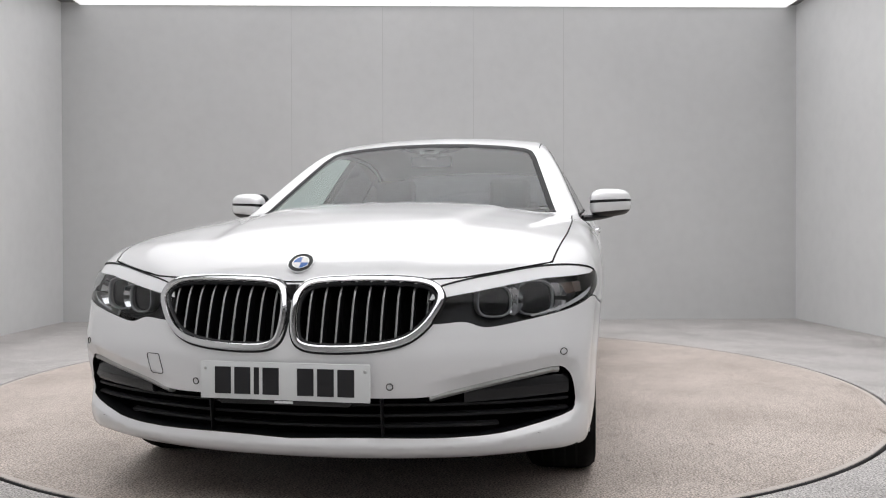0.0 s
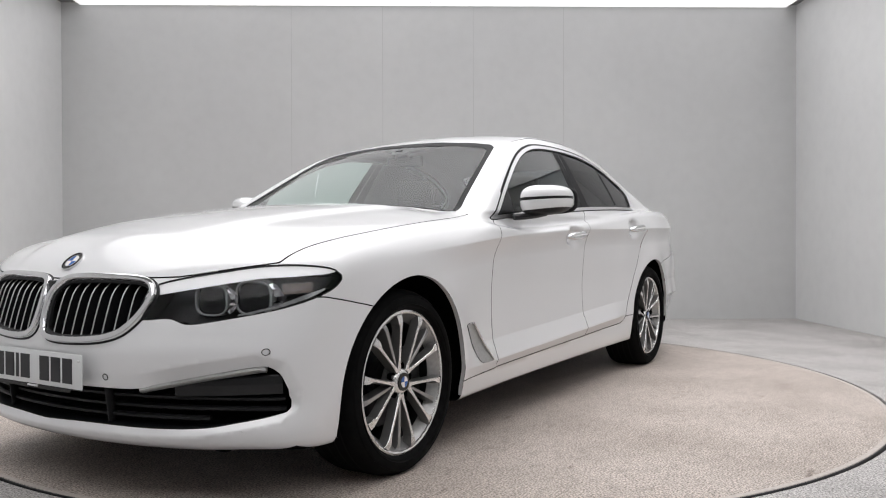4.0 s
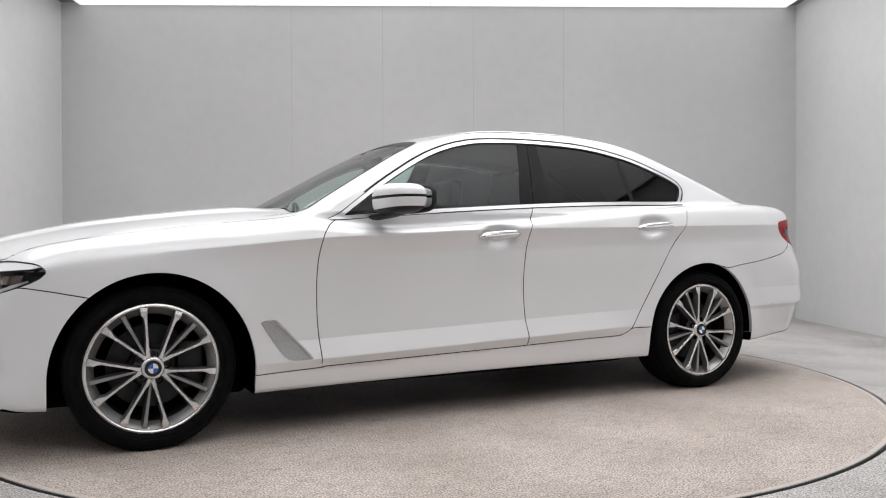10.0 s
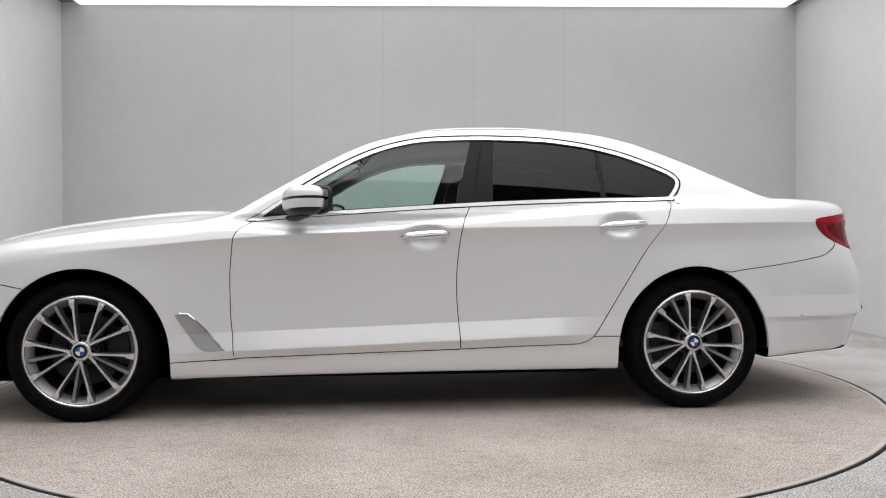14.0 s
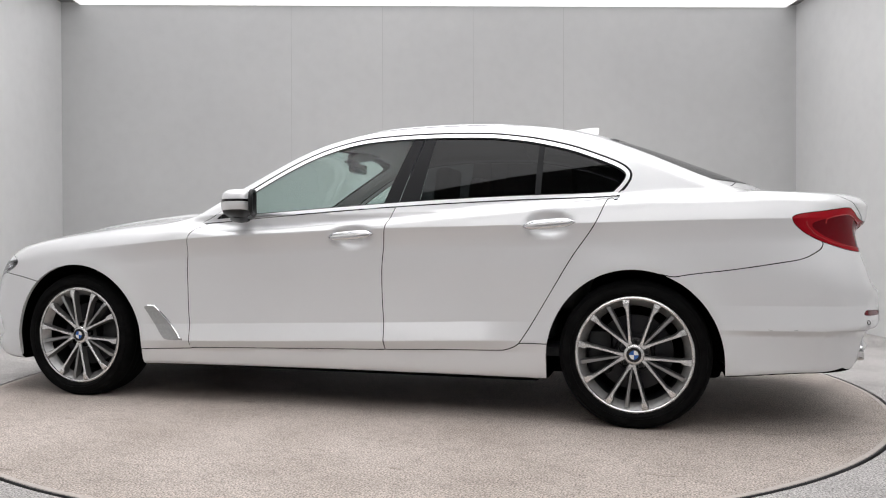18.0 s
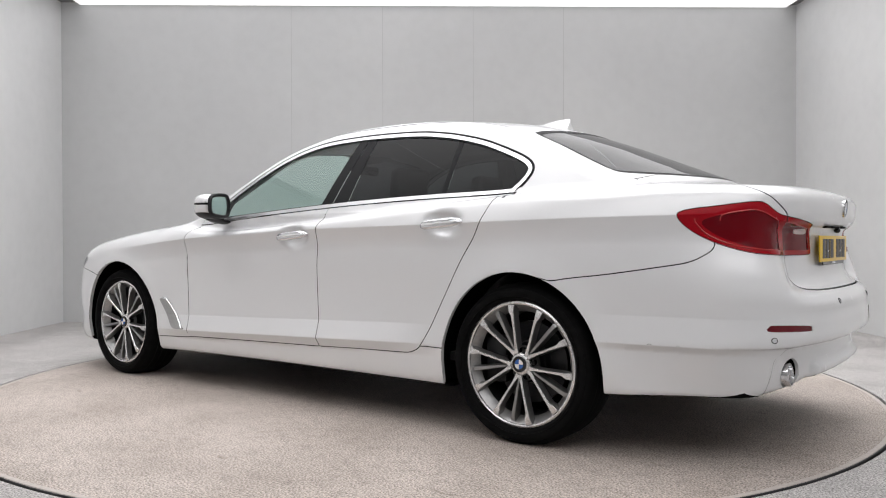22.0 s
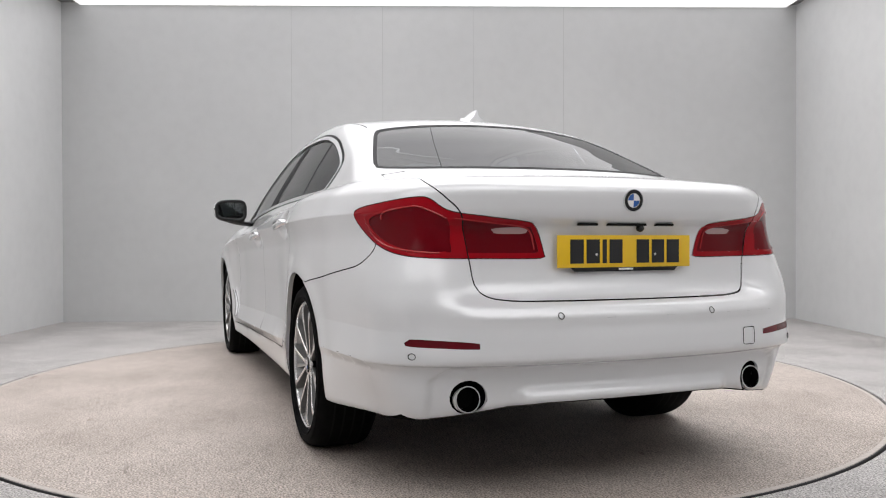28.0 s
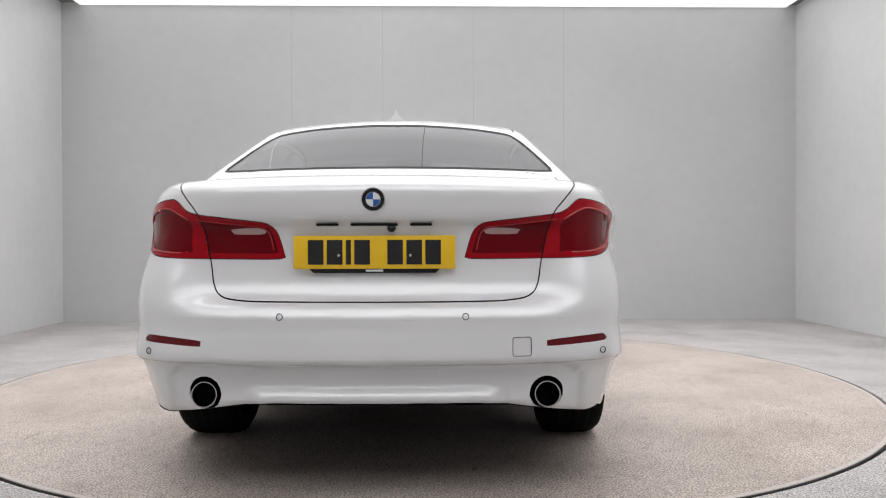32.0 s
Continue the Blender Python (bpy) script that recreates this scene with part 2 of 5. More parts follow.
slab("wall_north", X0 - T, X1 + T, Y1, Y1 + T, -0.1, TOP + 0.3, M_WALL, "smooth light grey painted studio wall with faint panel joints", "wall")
# side walls carry their extra brightness in the paint tone
slab("wall_west", X0 - T, X0, Y0, Y1, -0.1, TOP + 0.3, M_SIDE_LIT, "smooth light grey painted studio side wall, toned lighter for the light on it", "wall")
slab("wall_east", X1, X1 + T, Y0, Y1, -0.1, TOP + 0.3, M_SIDE_LIT, "smooth light grey painted studio side wall, toned lighter for the light on it", "wall")
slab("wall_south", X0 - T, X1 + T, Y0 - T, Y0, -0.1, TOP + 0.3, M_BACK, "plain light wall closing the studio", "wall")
slab("ceiling", X0 - T, X1 + T, Y0 - T, Y1 + T, TOP + 0.02, TOP + 0.2, M_CEIL, "flat grey ceiling round the luminous light panel", "ceiling")
for x in (-1.41, -0.45, 0.51, 1.47):
    j = part("joint", box_bm(x - 0.0015, x + 0.0015, Y1 - 0.0012, Y1 + 0.01, 0.02, TOP), M_JOINT, bpy.data.objects["wall_north"], smooth=False)



# ---------------------------------------------------------------- the car's body as one smooth solid
# car space: x ahead, y to its left, z up; the origin lies on the ground midway between the axles
def smax(a, b, k):
    return np.maximum(a, b) + np.maximum(k - np.abs(a - b), 0.0) ** 2 / (4 * k)


def smin(a, b, k):
    return -smax(-a, -b, k)


def ramp(v, a, b):
    u = np.clip((v - a) / (b - a), 0.0, 1.0)
    return u * u * (3 - 2 * u)


WIDE = curve1([(-2.7, 0.775), (-2.45, 0.824), (-2.2, 0.857), (-1.9, 0.893), (-1.5, 0.915), (-1.1, 0.897), (-0.6, 0.887), (0.0, 0.884), (0.5, 0.884), (0.9, 0.892), (1.3, 0.910), (1.55, 0.912), (1.85, 0.899), (2.1, 0.872), (2.4, 0.815)])
CREASE = curve1([(-2.6, 0.942), (-2.04, 0.936), (-1.7, 0.931), (-1.0, 0.917), (-0.3, 0.905), (0.37, 0.882), (0.8, 0.857), (1.3, 0.815), (1.9, 0.77), (2.4, 0.74)])
CREASE_AMP = curve1([(-2.6, 0.008), (-2.0, 0.022), (-1.2, 0.030), (-0.5, 0.034), (0.6, 0.037), (0.95, 0.034), (1.25, 0.017), (1.5, 0.006), (1.8, 0.0), (2.4, 0.0)])
LEDGE = curve1([(-2.6, 0.39), (-0.94, 0.378), (-0.3, 0.358), (0.5, 0.332), (1.0, 0.318), (2.4, 0.30)])
LEDGE_AMP = curve1([(-2.6, 0.0), (-1.3, 0.0), (-1.0, 0.008), (-0.75, 0.028), (0.5, 0.030), (0.9, 0.020), (1.15, 0.0), (2.4, 0.0)])
BARREL = curve1([(0.0, -0.090), (0.17, -0.055), (0.21, -0.028), (0.26, -0.020), (0.31, -0.018), (0.45, -0.013), (0.62, -0.004), (0.72, 0.000), (0.80, -0.003), (0.86, -0.008), (0.92, -0.013), (1.0, -0.028), (1.1, -0.085), (1.6, -0.34)])
NOSE = curve1([(0.0, 2.10), (0.16, 2.20), (0.19, 2.265), (0.225, 2.315), (0.27, 2.33), (0.34, 2.315), (0.40, 2.335), (0.50, 2.348), (0.56, 2.335), (0.62, 2.318), (0.68, 2.297), (0.72, 2.275), (0.78, 2.235), (1.0, 1.95), (1.6, 1.0)])
TAIL = curve1([(0.0, 2.36), (0.22, 2.44), (0.26, 2.515), (0.34, 2.548), (0.43, 2.550), (0.449, 2.555), (0.459, 2.592), (0.48, 2.603), (0.53, 2.601), (0.57, 2.598), (0.60, 2.600), (0.632, 2.582), (0.672, 2.524), (0.71, 2.502), (0.78, 2.493), (0.87, 2.495), (0.89, 2.503), (0.904, 2.520), (0.918, 2.536), (0.95, 2.548), (1.0, 2.552), (1.03, 2.540), (1.08, 2.48), (1.6, 2.2)])
CORNER = curve1([(0.0, 2.36), (0.22, 2.44), (0.26, 2.510), (0.34, 2.545), (0.44, 2.570), (0.452, 2.580), (0.460, 2.602), (0.48, 2.606), (0.53, 2.600), (0.57, 2.596), (0.62, 2.597), (0.70, 2.580), (0.80, 2.545), (0.90, 2.520), (1.0, 2.505), (1.08, 2.44), (1.6, 2.2)])
DECK = curve1([(-2.7, 1.035), (-2.55, 1.045), (-2.4, 1.066), (-2.2, 1.083), (-2.0, 1.094), (-1.6, 1.088), (-1.2, 1.066), (-0.6, 1.035), (0.0, 1.005), (0.5, 0.985), (0.72, 0.999), (0.86, 1.011), (1.0, 1.009), (1.155, 0.998), (1.45, 0.966), (1.6, 0.946), (1.74, 0.925), (1.9, 0.892), (2.0, 0.868), (2.1, 0.840), (2.2, 0.803), (2.26, 0.770), (2.32, 0.728), (2.5, 0.55)])
BELLY = curve1([(-2.7, 0.274), (-2.2, 0.262), (-1.85, 0.245), (-1.5, 0.21), (-1.1, 0.20), (0.0, 0.197), (1.07, 0.184), (1.5, 0.18), (1.9, 0.185), (2.2, 0.186), (2.4, 0.19)])
ROOF = curve1([(-2.7, 0.45), (-2.45, 0.80), (-2.28, 1.00), (-2.10, 1.106), (-1.93, 1.176), (-1.775, 1.238), (-1.62, 1.300), (-1.46, 1.358), (-1.32, 1.403), (-1.15, 1.437), (-1.0, 1.454), (-0.8, 1.468), (-0.569, 1.475), (-0.336, 1.470), (-0.17, 1.458), (-0.035, 1.434), (0.150, 1.384), (0.292, 1.320), (0.412, 1.255), (0.593, 1.157), (0.771, 1.058), (0.89, 0.99), (1.1, 0.90), (1.5, 0.65), (2.5, 0.0)])
SWEEP = curve1([(-2.7, -0.26), (-1.2, -0.26), (-0.7, 0.0), (-0.3, 0.0), (0.15, 0.11), (0.5, 0.12), (2.5, 0.12)])
HANDLES = ((-0.131, 0.872), (-1.110, 0.920))
ARCHES = ((1.475, 0.30, 0.400, 0.420), (-1.483, 0.30, 0.390, 0.415))


INTAKE_CORE = [(-0.3, 0.386), (0.40, 0.388), (0.47, 0.404), (0.62, 0.436), (0.765, 0.462), (0.805, 0.450), (0.828, 0.34), (0.80, 0.312), (0.70, 0.288), (0.60, 0.270), (0.45, 0.264), (0.2, 0.266), (-0.3, 0.266)]


def half_width(x, z):
    zc, zl = CREASE(x), LEDGE(x)
    d = zc - z
    bump = CREASE_AMP(x) * np.maximum(smin(np.clip(1 - d / 0.105, 0, 2) ** 1.6, np.clip(1 + d / 0.11, 0, 2), 0.06), 0)
    e = z - zl
    facet = LEDGE_AMP(x) * np.maximum(smin(np.clip(1 - e / 0.088, 0, 2), np.clip(1 + e / 0.05, 0, 2), 0.10), 0)
    dish = 0.017 * ramp(x, -1.15, -0.75) * (1 - ramp(x, 0.75, 1.15)) + 0.006 * ramp(-x, 0.75, 1.15) * (1 - ramp(-x, 1.7, 2.0))
    w = WIDE(x) + BARREL(z) + bump + facet - dish * np.exp(-((z - 0.64) / 0.20) ** 2)
    w = w - ramp(-x, 1.9, 2.3) * 0.045 * ramp(0.48 - z, 0.0, 0.22) - 0.060 * ramp(-x, 1.95, 2.45) * ramp(z, 0.62, 0.92)
    w = w - 0.006 * ramp(-x, 1.9, 2.2) + 0.018 * ramp(-x, 1.75, 2.05) * np.where(z > 0.455, np.clip(1 - (z - 0.455) / 0.105, 0, 1), np.clip(1 - (0.455 - z) / 0.022, 0, 1))
    for hx, hz in HANDLES:
        w = w - 0.040 * np.exp(-((((x - hx) / 0.096) ** 2 + ((z - hz) / 0.050) ** 2) ** 2))
    for ax, az, aa, ab in ARCHES:
        rho = np.sqrt(((x - ax) / aa) ** 2 + ((z - az) / ab) ** 2)
        w = w + 0.010 * np.exp(-((np.maximum(rho, 1.0) - 1.0) / 0.16) ** 2) * ramp(z, 0.2, 0.35)
    return w


def cabin_width(x, z):
    q = z - 0.98
    return 0.860 - 0.46 * np.maximum(q, 0) + 0.25 * np.minimum(q, 0) - 0.27 * np.maximum(q, 0) ** 2 - 0.050 * smin((x + 0.42) ** 2, 1.1 + 0 * x, 0.3) * np.where(x > -0.42, 0.75, 1.0)


def cabin_top(x, y):
    return ROOF(x + SWEEP(x) * y * y) - (0.10 - 0.065 * ramp(x, -0.1, 0.4)) * y * y


def lower_terms(x, y, z):
    a = np.abs(y)
    side = a - half_width(x, z)
    nose = NOSE(z)
    near = (x > 1.75) & (z < 0.58) & (z > 0.15)
    if np.any(near):
        d = np.clip(poly_distance(INTAKE_CORE, a[near], z[near]), 0.0, 0.05)
        hi = z[near] > 0.38
        nose = nose + 0 * a
        nose[near] -= np.where(hi, 0.026 * np.clip(1 - d / 0.040, 0, 1) * ramp(a[near], 0.36, 0.55), 0.016 * np.clip(1 - d / 0.022, 0, 1))
    front = (x - nose + 0.30 * a ** 2 + 0.10 * a ** 4) * 0.93
    tail = TAIL(z) + (CORNER(z) - TAIL(z)) * ramp(a, 0.50, 0.70)
    edge = 0.690 - 0.05 * ramp(z, 0.40, 0.452)
    tail = tail - 0.018 * ramp(0.4515 - z, 0.0, 0.010) * (1 - ramp(a, edge - 0.030, edge + 0.006)) + 0.026 * ramp(0.388 - z, 0.0, 0.042) * (1 - ramp(a, 0.36, 0.43))
    rear = (-x - tail + 0.10 * a ** 2 + 0.28 * a ** 4) * 0.92
    dome = 0.015 / (1 + np.exp(-(np.interp(x, [0.8, 2.3], [0.52, 0.33]) - a) / 0.016)) * ramp(x, 0.75, 1.1) * (1 - ramp(x, 2.1, 2.3))
    aft = 1 - ramp(x, -1.6, 0.6)
    top = (z - DECK(x) - dome + (0.075 - 0.030 * aft) * a ** 2 + (0.055 - 0.035 * aft) * a ** 4) * 0.96
    bottom = BELLY(x) - z + 0.10 * ramp(x, 1.95, 2.25) * ramp(a, 0.45, 0.85) * (a - 0.45) + 0.052 * ramp(-x, 2.15, 2.40) * (1 - ramp(a, 0.30, 0.75))
    return side, front, rear, top, bottom


def lower_body(x, y, z):
    side, front, rear, top, bottom = lower_terms(x, y, z)
    f = smax(side, front, 0.085)
    f = smax(f, rear, 0.10)
    f = smax(f, top, 0.028 + 0.057 * ramp(x, 0.75, 1.2) + 0.017 * ramp(-x, 1.4, 1.9))
    return smax(f, bottom, 0.025)


def cabin(x, y, z):
    f = smax((z - cabin_top(x, y)) * 0.9, (np.abs(y) - cabin_width(x, z)) * 0.92, 0.034)
    return np.maximum(f, 0.90 - z)


def solid(x, y, z):
    return smin(lower_body(x, y, z), cabin(x, y, z), 0.022 + 0.045 * ramp(x, 0.35, 0.7) * ramp(np.abs(y), 0.62, 0.74))


def gradient(p, f=None, e=0.0015):
    f = f or solid
    g = np.empty_like(p)
    for i in range(3):
        s = np.zeros(3)
        s[i] = e
        a, b = p + s, p - s
        g[:, i] = (f(a[:, 0], a[:, 1], a[:, 2]) - f(b[:, 0], b[:, 1], b[:, 2])) / (2 * e)
    return g


def settle(p, f=None, rounds=4, level=0.0):
    """Slide points on to the solid's skin."""
    f = f or solid
    for _ in range(rounds):
        v = f(p[:, 0], p[:, 1], p[:, 2]) - level
        g = gradient(p, f)
        p = p - g * (np.clip(v, -0.03, 0.03) / np.maximum((g * g).sum(1), 0.05))[:, None]
    return p


def skin_mesh(f, lo, hi, h):
    """Surface nets: quads on the zero level of f."""
    n = [int(math.ceil((b - a) / h)) + 1 for a, b in zip(lo, hi)]
    ax = [lo[i] + h * np.arange(n[i]) for i in range(3)]
    v = np.empty(n, np.float32)
    for s in range(0, n[0], 24):
        X, Y, Z = np.meshgrid(ax[0][s:s + 24], ax[1], ax[2], indexing="ij")
        v[s:s + 24] = f(X, Y, Z)
    inside = v < 0
    c = np.zeros([k - 1 for k in n], np.int8)
    for i in (0, 1):
        for j in (0, 1):
            for k in (0, 1):
                c += inside[i:n[0] - 1 + i, j:n[1] - 1 + j, k:n[2] - 1 + k]
    cells = np.argwhere((c > 0) & (c < 8))
    ids = -np.ones(c.shape, np.int64)
    ids[tuple(cells.T)] = np.arange(len(cells))
    pts = np.array(lo) + (cells + 0.5) * h
    faces = []
    for d in range(3):
        a = np.moveaxis(inside, d, 0)
        e = np.argwhere(a[1:, 1:-1, 1:-1] != a[:-1, 1:-1, 1:-1])
        flip = a[:-1, 1:-1, 1:-1][tuple(e.T)]
        o = [i for i in range(3) if i != d]
        quad = []
        for du, dv in ((0, 0), (1, 0), (1, 1), (0, 1)):
            q = np.empty((len(e), 3), np.int64)
            q[:, d] = e[:, 0]
            q[:, o[0]] = e[:, 1] + du
            q[:, o[1]] = e[:, 2] + dv
            quad.append(ids[tuple(q.T)])
        quad = np.stack(quad, 1)
        if d == 1:
            flip = ~flip
        quad[~flip] = quad[~flip][:, ::-1]
        faces.append(quad)
    return pts, np.concatenate(faces)


def poly_distance(poly, u, v):
    """Signed distance to a closed outline, negative inside."""
    poly = np.asarray(poly, float)
    best = np.full(u.shape, 1e9)
    inside = np.zeros(u.shape, bool)
    for a, b in zip(poly, np.roll(poly, -1, 0)):
        e = b - a
        t = np.clip(((u - a[0]) * e[0] + (v - a[1]) * e[1]) / (e @ e + 1e-12), 0, 1)
        best = np.minimum(best, (u - a[0] - t * e[0]) ** 2 + (v - a[1] - t * e[1]) ** 2)
        cross = ((a[1] > v) != (b[1] > v))
        with np.errstate(divide="ignore", invalid="ignore"):
            xi = a[0] + (v - a[1]) * e[0] / (e[1] if e[1] else 1e-12)
        inside ^= cross & (u < xi)
    return np.where(inside, -1, 1) * np.sqrt(best)


class Sheet:
    """A polygon skin that can be cut along smooth lines."""

    def __init__(self, pts, faces):
        self.p, self.f = np.asarray(pts, float), [tuple(q) for q in faces]

    def centres(self):
        ln = np.array([len(q) for q in self.f])
        flat = np.fromiter((i for q in self.f for i in q), np.int64, ln.sum())
        own = np.repeat(np.arange(len(self.f)), ln)
        c = np.zeros((len(self.f), 3))
        np.add.at(c, own, self.p[flat])
        return c / ln[:, None]

    def cut(self, phi, level=0.0, near=None):
        val = phi(self.p[:, 0], self.p[:, 1], self.p[:, 2]) - level
        pos = val >= 0
        ok = np.ones(len(self.f), bool) if near is None else near(*self.centres().T)
        found, todo = {}, []
        ea, eb = [], []
        for i, q in enumerate(self.f):
            if not ok[i]:
                continue
            s = [pos[k] for k in q]
            if all(s) or not any(s):
                continue
            todo.append(i)
            for k in range(len(q)):
                a, b = q[k], q[(k + 1) % len(q)]
                if pos[a] != pos[b]:
                    key = (a, b) if a < b else (b, a)
                    if key not in found:
                        found[key] = len(self.p) + len(ea)
                        ea.append(key[0])
                        eb.append(key[1])
        if not ea:
            return
        A, B = self.p[ea], self.p[eb]
        lo, hi, sa = np.zeros(len(ea)), np.ones(len(ea)), pos[ea]
        for _ in range(14):
            mid = (lo + hi) / 2
            P = A + (B - A) * mid[:, None]
            s = (phi(P[:, 0], P[:, 1], P[:, 2]) - level >= 0) == sa
            lo, hi = np.where(s, mid, lo), np.where(s, hi, mid)
        self.p = np.vstack([self.p, A + (B - A) * ((lo + hi) / 2)[:, None]])
        pos = np.append(pos, np.zeros(len(ea), bool))
        bad = set(todo)
        # neighbours that were left whole still take the new point on their edge
        out = []
        for i, q in enumerate(self.f):
            if i not in bad:
                out.append(q)
                continue
            sides = {True: [], False: []}
            for k in range(len(q)):
                a, b = q[k], q[(k + 1) % len(q)]
                sides[bool(pos[a])].append(a)
                if pos[a] != pos[b]:
                    m = found[(a, b) if a < b else (b, a)]
                    sides[True].append(m)
                    sides[False].append(m)
            for s in sides.values():
                if len(s) > 2:
                    out.append(tuple(s))
        self.f = out


def take(sheet, pick, normals):
    """The picked faces alone: points, faces, normals."""
    used, faces = {}, []
    for i in np.flatnonzero(pick):
        faces.append(tuple(used.setdefault(k, len(used)) for k in sheet.f[i]))
    idx = np.fromiter(used, np.int64, len(used))
    return sheet.p[idx], faces, normals[idx]


def mirrored(P, F, N):
    """The half and its mirror image as one."""
    k = len(P)
    flip = np.array([1, -1, 1])
    return np.vstack([P, P * flip]), F + [tuple(i + k for i in reversed(q)) for q in F], np.vstack([N, N * flip])


def flipped(P, F, N):
    flip = np.array([1, -1, 1])
    return P * flip, [tuple(reversed(q)) for q in F], N * flip


# outlines; side ones in (x, z), front and rear ones in (y, z) or (wrap, z), where wrap runs round the corner
DLO = smooth_loop([(0.72, 0.938), (0.38, 0.963), (-0.35, 1.008), (-0.89, 1.031), (-1.37, 1.044), (-1.415, 1.062), (-1.455, 1.11), (-1.468, 1.15), (-1.45, 1.183), (-1.40, 1.215), (-1.30, 1.258), (-1.18, 1.302), (-1.04, 1.338), (-0.92, 1.360), (-0.75, 1.379), (-0.45, 1.386), (-0.18, 1.376), (-0.03, 1.353), (0.11, 1.311), (0.25, 1.247), (0.445, 1.132), (0.66, 0.985)], 160)
SCREEN = [(-0.1, 1.394), (0.2, 1.389), (0.4, 1.374), (0.52, 1.356), (0.563, 1.335), (0.59, 1.29), (0.64, 1.17), (0.70, 1.02), (0.74, 0.93), (0.74, 0.8), (-0.1, 0.8)]
REAR_PANE = smooth_loop([(-0.5, 1.372), (0.0, 1.380), (0.3, 1.370), (0.49, 1.348), (0.55, 1.322), (0.61, 1.24), (0.655, 1.165), (0.665, 1.138), (0.63, 1.120), (0.3, 1.116), (0.0, 1.115), (-0.5, 1.115)], 90)
KIDNEY = smooth_loop([(0.016, 0.65), (0.030, 0.698), (0.07, 0.720), (0.18, 0.727), (0.32, 0.726), (0.40, 0.716), (0.436, 0.690), (0.436, 0.655), (0.40, 0.597), (0.345, 0.556), (0.26, 0.537), (0.13, 0.531), (0.05, 0.540), (0.022, 0.575)], 110)
HEADLAMP = smooth_loop([(-1.81, 0.700), (-1.70, 0.727), (-1.50, 0.752), (-1.34, 0.768), (-1.18, 0.772), (-1.04, 0.762), (-0.985, 0.742), (-0.98, 0.718), (-1.03, 0.688), (-1.13, 0.660), (-1.28, 0.632), (-1.48, 0.606), (-1.62, 0.590), (-1.67, 0.592), (-1.73, 0.606), (-1.85, 0.602), (-1.86, 0.64)], 120)
TAIL_LAMP = smooth_loop([(-1.305, 0.932), (-1.34, 0.956), (-1.50, 0.972), (-1.68, 0.986), (-1.75, 0.980), (-1.84, 0.941), (-2.00, 0.922), (-2.135, 0.907), (-2.16, 0.892), (-2.19, 0.80), (-2.18, 0.786), (-2.02, 0.785), (-1.80, 0.788), (-1.62, 0.800), (-1.47, 0.835), (-1.36, 0.885)], 120)
INTAKE = smooth_loop([(-0.3, 0.386), (0.20, 0.386), (0.40, 0.388), (0.47, 0.404), (0.62, 0.436), (0.76, 0.462), (0.80, 0.455), (0.822, 0.415), (0.828, 0.335), (0.80, 0.312), (0.70, 0.288), (0.60, 0.270), (0.45, 0.264), (0.2, 0.266), (-0.3, 0.266)], 130)
LID = smooth_loop([(-0.5, 0.651), (0.0, 0.651), (0.30, 0.652), (0.43, 0.655), (0.50, 0.668), (0.530, 0.705), (0.543, 0.780), (0.575, 0.92), (0.62, 0.98), (0.655, 1.02), (0.668, 1.05), (0.67, 1.15), (0.67, 1.25), (-0.5, 1.25)], 130)
DOOR_FRONT = smooth_loop([(0.70, 0.99), (0.70, 0.942), (0.745, 0.91), (0.775, 0.87), (0.789, 0.80), (0.799, 0.70), (0.800, 0.60), (0.797, 0.487), (0.787, 0.379), (0.781, 0.30), (0.775, 0.2885), (0.70, 0.2895), (0.2, 0.302), (-0.25, 0.3125), (-0.298, 0.3145), (-0.3035, 0.325), (-0.297, 0.425), (-0.287, 0.561), (-0.287, 0.698), (-0.298, 0.807), (-0.315, 0.916), (-0.348, 0.998), (-0.37, 1.06), (-0.45, 1.39), (-0.45, 1.44), (0.3, 1.44)], 200)
DOOR_REAR = smooth_loop([(-0.303, 0.325), (-0.297, 0.425), (-0.287, 0.561), (-0.287, 0.698), (-0.298, 0.807), (-0.315, 0.916), (-0.348, 0.998), (-0.37, 1.06), (-0.45, 1.39), (-0.45, 1.44), (-1.42, 1.44), (-1.42, 1.06), (-1.375, 1.035), (-1.317, 0.915), (-1.219, 0.777), (-1.127, 0.625), (-1.037, 0.474), (-0.985, 0.392), (-0.954, 0.356), (-0.905, 0.335), (-0.85, 0.330), (-0.60, 0.324), (-0.35, 0.316), (-0.31, 0.3155)], 200)
QUARTER = smooth_loop([(-1.55, 0.64), (-1.676, 0.686), (-1.9, 0.716), (-2.10, 0.747), (-2.185, 0.763), (-2.238, 0.788), (-2.272, 0.82), (-2.29, 0.90), (-2.6, 0.90), (-2.8, 0.90), (-2.8, 0.1), (-1.5, 0.1)], 110)
NOSE_CUT = [(1.60, 0.598), (1.745, 0.630), (1.85, 0.652), (1.95, 0.670), (2.6, 0.670), (2.6, 0.1), (1.6, 0.1)]
REFLEX = smooth_loop([(-1.99, 0.529), (-1.88, 0.536), (-1.72, 0.541), (-1.692, 0.534), (-1.69, 0.520), (-1.85, 0.514), (-1.985, 0.511), (-2.0, 0.517)], 60)


